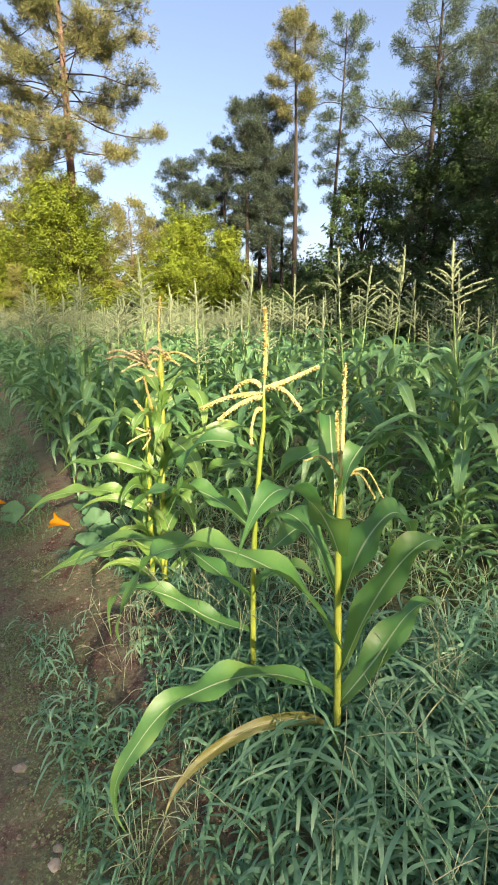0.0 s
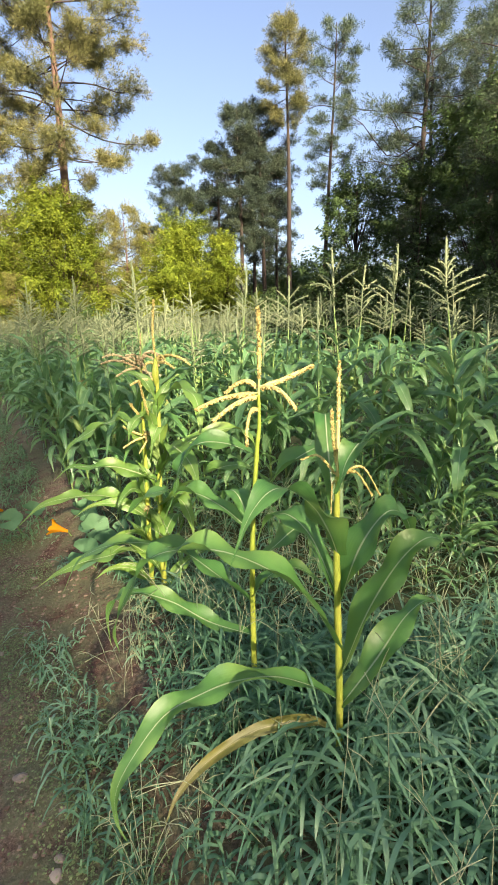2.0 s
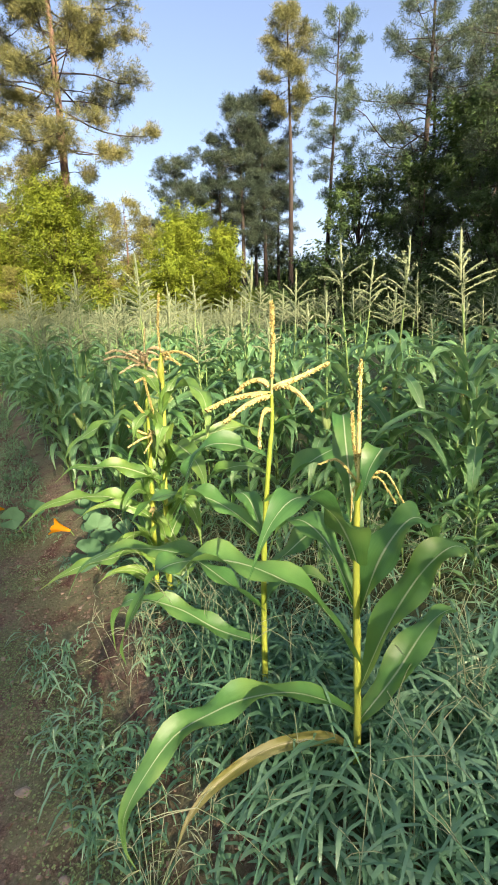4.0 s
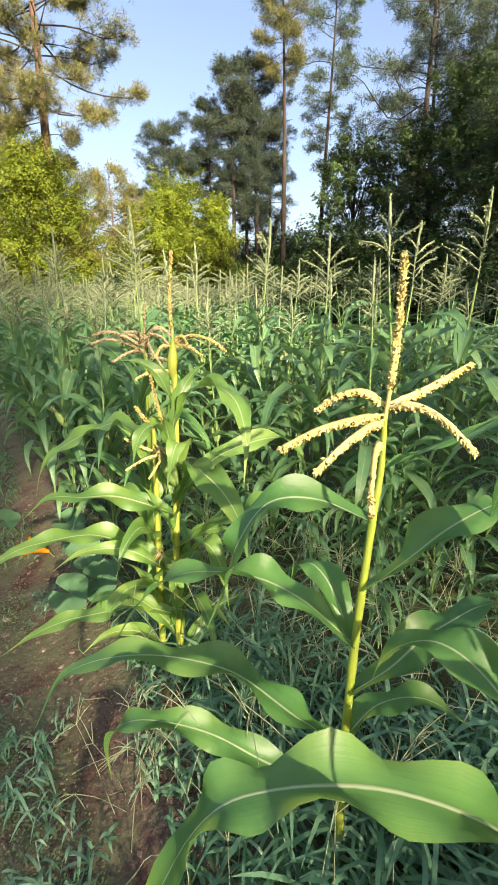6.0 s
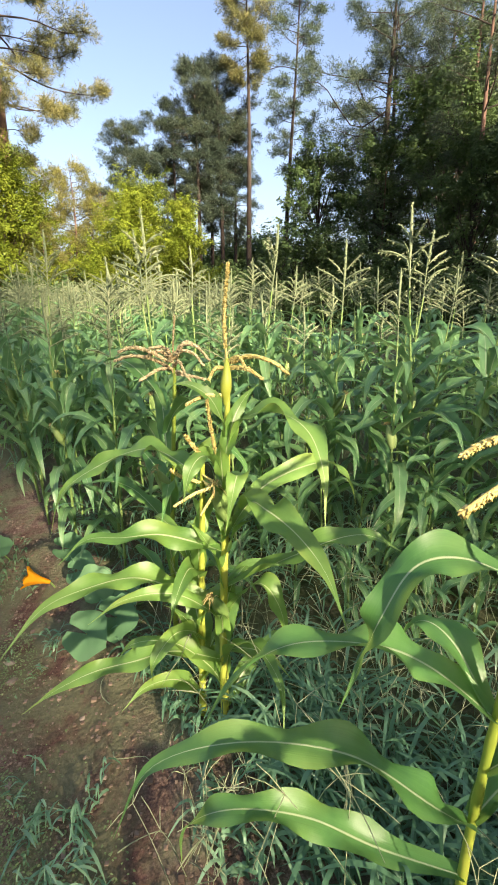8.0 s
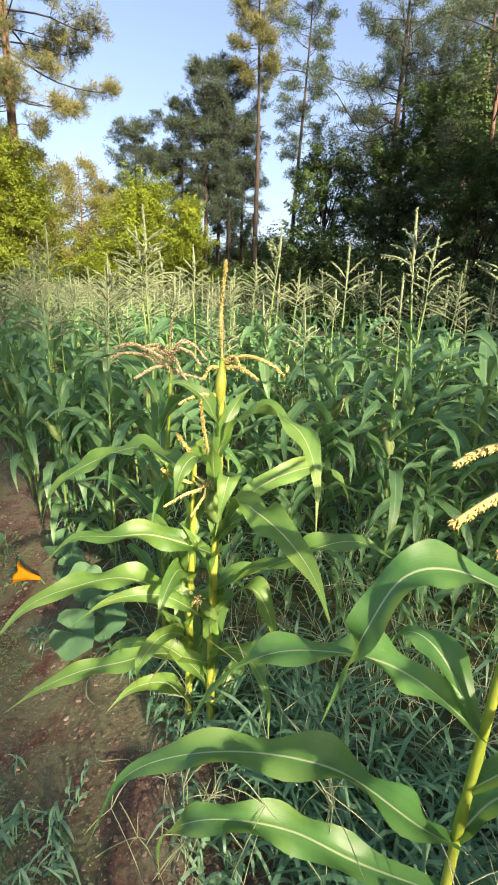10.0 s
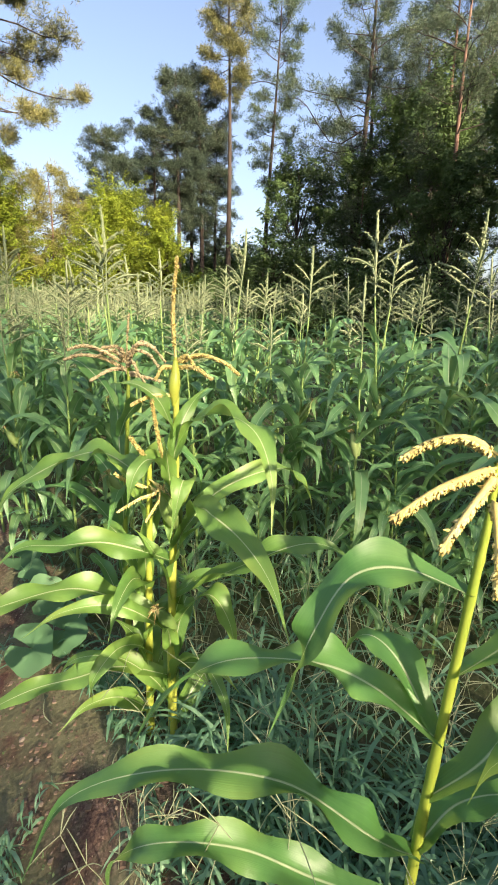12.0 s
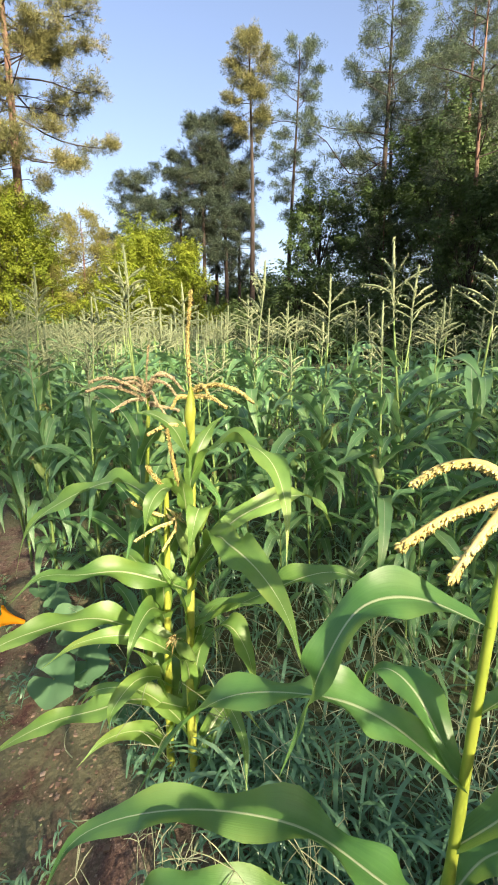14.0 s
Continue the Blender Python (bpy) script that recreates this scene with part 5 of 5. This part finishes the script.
spots_g, lump = scattered(17500, -1.5, 4.2, -2.2, 4.4, lambda x, y, a, l, u: (a > edge_of(x, y) + 0.12 * l) & (u < np.where(y + 0.6 * x > 2.4, 0.12, 0.95)), 71)
edge = np.clip((spots_g[:, 0] * ROW_ACROSS.x + spots_g[:, 1] * ROW_ACROSS.y - edge_of(spots_g[:, 0], spots_g[:, 1])) / 0.35, 0.35, 1)
tillers("tall_grass", "rank bluish green grass under the corn", spots_g, edge * (0.34 + 0.10 * lump) * gr.uniform(0.6, 1.3, len(spots_g)), 73)
spots_g, lump = scattered(36000, -8, 9, -2.5, 13, lambda x, y, a, l, u: (a > 0.75 + 0.2 * l) & ((x > 2.3) | (y > 2.5) | (y < 0.5)) & (u < np.where((y < 5.0) & (x < 2.3), 0.12, 0.5)), 74)
grass_patch("field_grass", "weedy green grass between the corn rows", spots_g, 0.17 * gr.uniform(0.5, 1.4, len(spots_g)), gr.uniform(0.006, 0.011, len(spots_g)), GRASS, 75, 0.8)
spots_g, lump = scattered(9000, -3.2, 0.3, 0.6, 6.5, lambda x, y, a, l, u: (a < 0.40) & (u < np.clip(0.42 + 1.5 * l - 0.30 * np.exp(-((a - 0.32) / 0.14) ** 2) * (y > 1.9), 0.03, 1) * 0.35), 76)
tillers("lane_weeds", "low creeping weeds on the dirt lane", spots_g, 0.034 * gr.uniform(0.5, 1.7, len(spots_g)), 77, 6, 0.0085, WEED)
spots_g, lump = scattered(1500, -1.4, 0.1, 0.8, 3.4, lambda x, y, a, l, u: (a > 0.16) & (a < 0.50) & (u < np.clip(0.45 + 1.6 * l - 0.3 * (y > 1.8), 0, 1)), 176)
tillers("edge_grass", "loose bluish grass tufts beside the lane", spots_g, 0.125 * gr.uniform(0.5, 1.5, len(spots_g)), 177, 6, 0.010)
spots_g, lump = scattered(42000, -16, -1.5, 5.0, 30, lambda x, y, a, l, u: (a < -0.3) & (u < 0.75 + l), 78)
grass_patch("verge_grass", "short bluish grass along the lane", spots_g, 0.10 * gr.uniform(0.5, 1.6, len(spots_g)), gr.uniform(0.010, 0.022, len(spots_g)), WEED, 79, 0.8)


def weed_mat(spots, seed):
    """Low creeping weed: small round leaves close to the soil, in patches."""
    r = np.random.default_rng(seed)
    n = len(spots)
    p = spots + np.stack([np.zeros(n), np.zeros(n), r.uniform(0.010, 0.030, n)], 1)
    face = (0, 0, 1.0) + r.normal(size=(n, 3)) * 0.35
    way = r.normal(size=(n, 3)) * (1, 1, 0.15)
    g = Geo()
    slivers(g, p, way, r.uniform(0.006, 0.014, n), r.uniform(0.005, 0.010, n), r, face=face)
    tagged(new("creeping_weeds", g.mesh("creeping_weeds", MAT)), "low mat of small-leaved weeds on the dirt lane", "weeds", kind="stuff")


def patchy(x, y, a, l, u):
    return (a < 0.42) & (u < np.clip(0.48 + 2.2 * l - 0.50 * np.exp(-((a - 0.32) / 0.15) ** 2) * (y > 1.8), 0.02, 0.95))


spots_g, lump = scattered(130000, -2.6, 0.2, 0.9, 4.3, patchy, 178)
weed_mat(spots_g, 179)
spots_g, lump = scattered(17000, -6.5, -1.2, 3.5, 10.0, lambda x, y, a, l, u: (a < 0.6) & (a > -2.6) & (u < np.clip(0.25 + 0.25 * (y - 3.5), 0, 0.8) + 1.2 * l), 180)
tillers("lane_weeds", "low bluish weeds along the far lane", spots_g, 0.085 * gr.uniform(0.5, 1.6, len(spots_g)), 181, 4, 0.013, WEED)


def seed_heads(spots, seed):
    """Thin stems of seeding grass, each with a few fine fingers at the top."""
    r = np.random.default_rng(seed)
    g = Geo()
    for x, y, h in spots:
        z = float(height(x, y))
        d = r.normal(size=2) * 0.16
        foot, tip = np.array([x, y, z]), np.array([x + d[0] * h * 2, y + d[1] * h * 2, z + h])
        c = spline([foot, foot * 0.45 + tip * 0.55 + (0, 0, h * 0.08), tip], 6)
        tube(g, c, np.linspace(0.0017, 0.0011, 6), 3)
        for k in range(int(r.integers(3, 6))):
            w = unit(r.normal(size=3) + np.append(d * 4, 0.9)) * h * r.uniform(0.22, 0.38)
            tube(g, [tip, tip + w * 0.55, tip + w - (0, 0, 0.012)], (0.0012, 0.0015, 0.0007), 3)
    tagged(new("seeding_grass", g.mesh("seeding_grass", SEED_GRASS)), "pale seeding grass stems above the grass", "grass", kind="stuff")


sr = np.random.default_rng(81)
heads = [(-0.34 + 0.016 * (k % 3), 1.10 + 0.006 * k, 0.15 + 0.014 * k) for k in range(13)]
for k in range(16):
    heads.append((-0.60 + 0.05 * sr.normal(), 1.98 + 0.08 * sr.normal(), sr.uniform(0.18, 0.32)))
while len(heads) < 256:
    x, y = sr.uniform(-1.2, 1.9), sr.uniform(0.8, 3.0)
    a = x * ROW_ACROSS.x + y * ROW_ACROSS.y
    if edge_of(x, y) - 0.05 < a < 2.3:
        heads.append((x, y, sr.uniform(0.22, 0.50) * (0.45 if a < edge_of(x, y) + 0.15 else 1)))
seed_heads(heads, 82)

# ---- squash vine, stones ----


def squash_leaf(geo, at, size, turn, tilt, rng):
    """A broad lobed leaf, cupped, on a hollow stem."""
    n = 22
    ang = np.linspace(-math.pi * 0.93, math.pi * 0.93, n)
    edge_r = size * (0.88 + 0.06 * np.cos(ang * 5) + rng.normal(size=n) * 0.03) * (1 - 0.25 * (np.abs(ang) / math.pi) ** 3)
    rings = []
    for q in (0.04, 0.5, 1.0):
        rr = edge_r * q
        z = 0.22 * size * q * q + 0.05 * size * np.sin(ang * 5) * q
        rings.append(np.stack([np.cos(ang) * rr, np.sin(ang) * rr, z], 1))
    v = np.concatenate(rings) @ np.array(pose(0, 0, 0, tilt[0], tilt[1], turn).to_3x3()).T + at
    i, j = np.meshgrid(np.arange(2), np.arange(n - 1), indexing="ij")
    f = np.stack([i * n + j, i * n + j + 1, (i + 1) * n + j + 1, (i + 1) * n + j], -1).reshape(-1, 4)
    geo.add(v, f)
    return geo


squash = tagged(new("squash_plant"), "squash plant with broad green leaves and orange blossoms", "squash plant")
qr = np.random.default_rng(91)
for x, y, z, s in ((-1.13, 2.88, 0.24, 0.105), (-1.01, 2.95, 0.27, 0.10), (-0.82, 2.74, 0.20, 0.075), (-1.00, 3.20, 0.24, 0.10), (-1.18, 3.22, 0.28, 0.10), (-2.02, 3.62, 0.20, 0.09), (-1.95, 3.85, 0.20, 0.09), (-1.30, 3.45, 0.24, 0.10), (-1.45, 3.70, 0.25, 0.10)):
    leaf = part("leaf", squash_leaf(Geo(), (x, y, z), s * 1.2, qr.uniform(-50, 50), (qr.uniform(25, 55), qr.uniform(-20, 20)), qr), SQUASH_LEAF, squash)
    st = Geo()
    tube(st, spline([(x + 0.06, y + 0.08, float(height(x, y)) - 0.01), (x + 0.03, y + 0.04, z * 0.6), (x, y, z)], 6), np.linspace(0.006, 0.004, 6), 5)
    part("leaf_stem", st, FIELD_STALK, leaf)
for x, y, z, a, s in ((-1.50, 3.49, 0.15, 285, 0.082), (-2.15, 3.75, 0.24, 330, 0.060)):
    g = Geo()
    n = 20
    ang = np.linspace(0, 2 * math.pi, n)
    rings = []
    for q, rr, zz in ((0, 0.12, 0), (1, 0.26, 0.7), (2, 0.46, 1.25), (3, 0.70, 1.65)):
        lob = 1 + (0.28 * np.cos(ang * 5) if q == 3 else 0.1 * np.cos(ang * 5) * (q == 2))
        rings.append(np.stack([np.cos(ang) * rr * lob, np.sin(ang) * rr * lob, np.full(n, zz) + 0.12 * np.sin(ang * 5 + 1) * (q == 3)], 1) * s)
    v = np.concatenate(rings) @ np.array(pose(0, 0, 0, 66, 0, a).to_3x3()).T + (x, y, z)
    i, j = np.meshgrid(np.arange(3), np.arange(n - 1), indexing="ij")
    f = np.stack([i * n + j, i * n + j + 1, (i + 1) * n + j + 1, (i + 1) * n + j], -1).reshape(-1, 4)
    flower = part("blossom", g.add(v, f), PETAL, squash, "orange trumpet-shaped squash blossom")
    st = Geo()
    tube(st, spline([(x + 0.05, y + 0.05, float(height(x, y)) - 0.01), (x + 0.02, y + 0.03, z * 0.6), (x, y, z)], 6), np.linspace(0.005, 0.005, 6), 5)
    part("blossom_stem", st, FIELD_STALK, flower)


def stone(x, y, size, seed):
    r = np.random.default_rng(seed)
    bm = bmesh.new()
    bmesh.ops.create_icosphere(bm, subdivisions=2, radius=size)
    for v in bm.verts:
        v.co *= 1 + 0.35 * noise.noise(v.co * (1.3 / size) + Vector((seed, 0, 0)))
        v.co = Vector((v.co.x * 1.2, v.co.y * 0.9, v.co.z * 0.55))
    me = bpy.data.meshes.new("stone")
    bm.to_mesh(me)
    bm.free()
    me.materials.append(STONE)
    ob = new("stone", me)
    ob.matrix_basis = pose(x, y, float(height(x, y)) + relief(x, y) + size * 0.12, 0, 0, r.uniform(0, 360))
    return tagged(ob, "small pale stone lying on the dirt lane", "stone", "stones on the lane")


for k, (x, y, s) in enumerate(((-1.49, 2.88, 0.022), (-0.87, 1.48, 0.024), (-1.07, 2.0, 0.018), (-0.66, 1.36, 0.014), (-0.61, 1.21, 0.016), (-1.21, 2.04, 0.012), (-0.71, 1.31, 0.010), (-0.88, 2.01, 0.012), (-1.3, 2.37, 0.012), (-0.60, 1.16, 0.020), (-1.54, 2.99, 0.02), (-1.10, 2.62, 0.011), (-1.0, 1.75, 0.010), (-1.34, 2.2, 0.014), (-0.95, 2.35, 0.010), (-1.62, 2.55, 0.013))):
    stone(x, y, s, k)


def gravel(spots, seed):
    r = np.random.default_rng(seed)
    g = Geo()
    n = len(spots)
    size = 0.0022 + 0.0085 * r.uniform(size=n) ** 4
    base = np.array([[x, y, z * 0.6] for z in (-1, 1) for x, y in ((-1, -1), (1, -1), (1, 1), (-1, 1))], float)
    q = np.array([[0, 3, 2, 1], [4, 5, 6, 7], [0, 1, 5, 4], [1, 2, 6, 5], [2, 3, 7, 6], [3, 0, 4, 7]])
    v = spots[:, None, :] + base[None] * size[:, None, None] * r.uniform(0.45, 1.1, (n, 8, 1)) + (0, 0, 0.010)
    g.add(v.reshape(-1, 3), (np.arange(n)[:, None, None] * 8 + q[None]).reshape(-1, 4))
    tagged(new("gravel", g.mesh("gravel", GRIT, smooth=False)), "small pebbles and crumbs of soil on the lane", "gravel", kind="stuff")


spots_g, lump = scattered(15000, -2.6, 0.2, 0.7, 4.5, lambda x, y, a, l, u: (a < 0.68) & (u < 0.7 - 0.8 * l), 95)
gravel(spots_g, 96)


def straw(x, y, turn, length, seed):
    """A dry stem lying on the soil."""
    r = np.random.default_rng(seed)
    d = np.array([math.cos(turn), math.sin(turn), 0.0])
    pts = []
    for q in (0, 0.35, 0.7, 1.0):
        p = np.array([x, y, 0.0]) + d * length * q + np.append(r.normal(size=2) * 0.01, 0)
        p[2] = float(height(p[0], p[1])) + 0.016 + 0.006 * math.sin(q * 3)
        pts.append(p)
    g = Geo()
    tube(g, spline(pts, 8), np.linspace(0.0024, 0.0012, 8), 5)
    tagged(new("straw", g.mesh("straw", SEED_GRASS)), "dry pale stem lying on bare soil", "dry stem", "dry stems on the soil")


for k, (x, y, a, l) in enumerate(((-0.86, 2.10, 0.1, 0.16), (-0.95, 2.42, -0.5, 0.20), (-1.0, 2.62, 1.9, 0.13), (-0.62, 1.72, 0.5, 0.17), (-0.80, 1.92, 2.2, 0.12), (-1.12, 2.25, -0.2, 0.15), (-0.52, 1.45, 0.9, 0.12), (-0.74, 2.30, 1.2, 0.14))):
    straw(x, y, a, l, 200 + k)
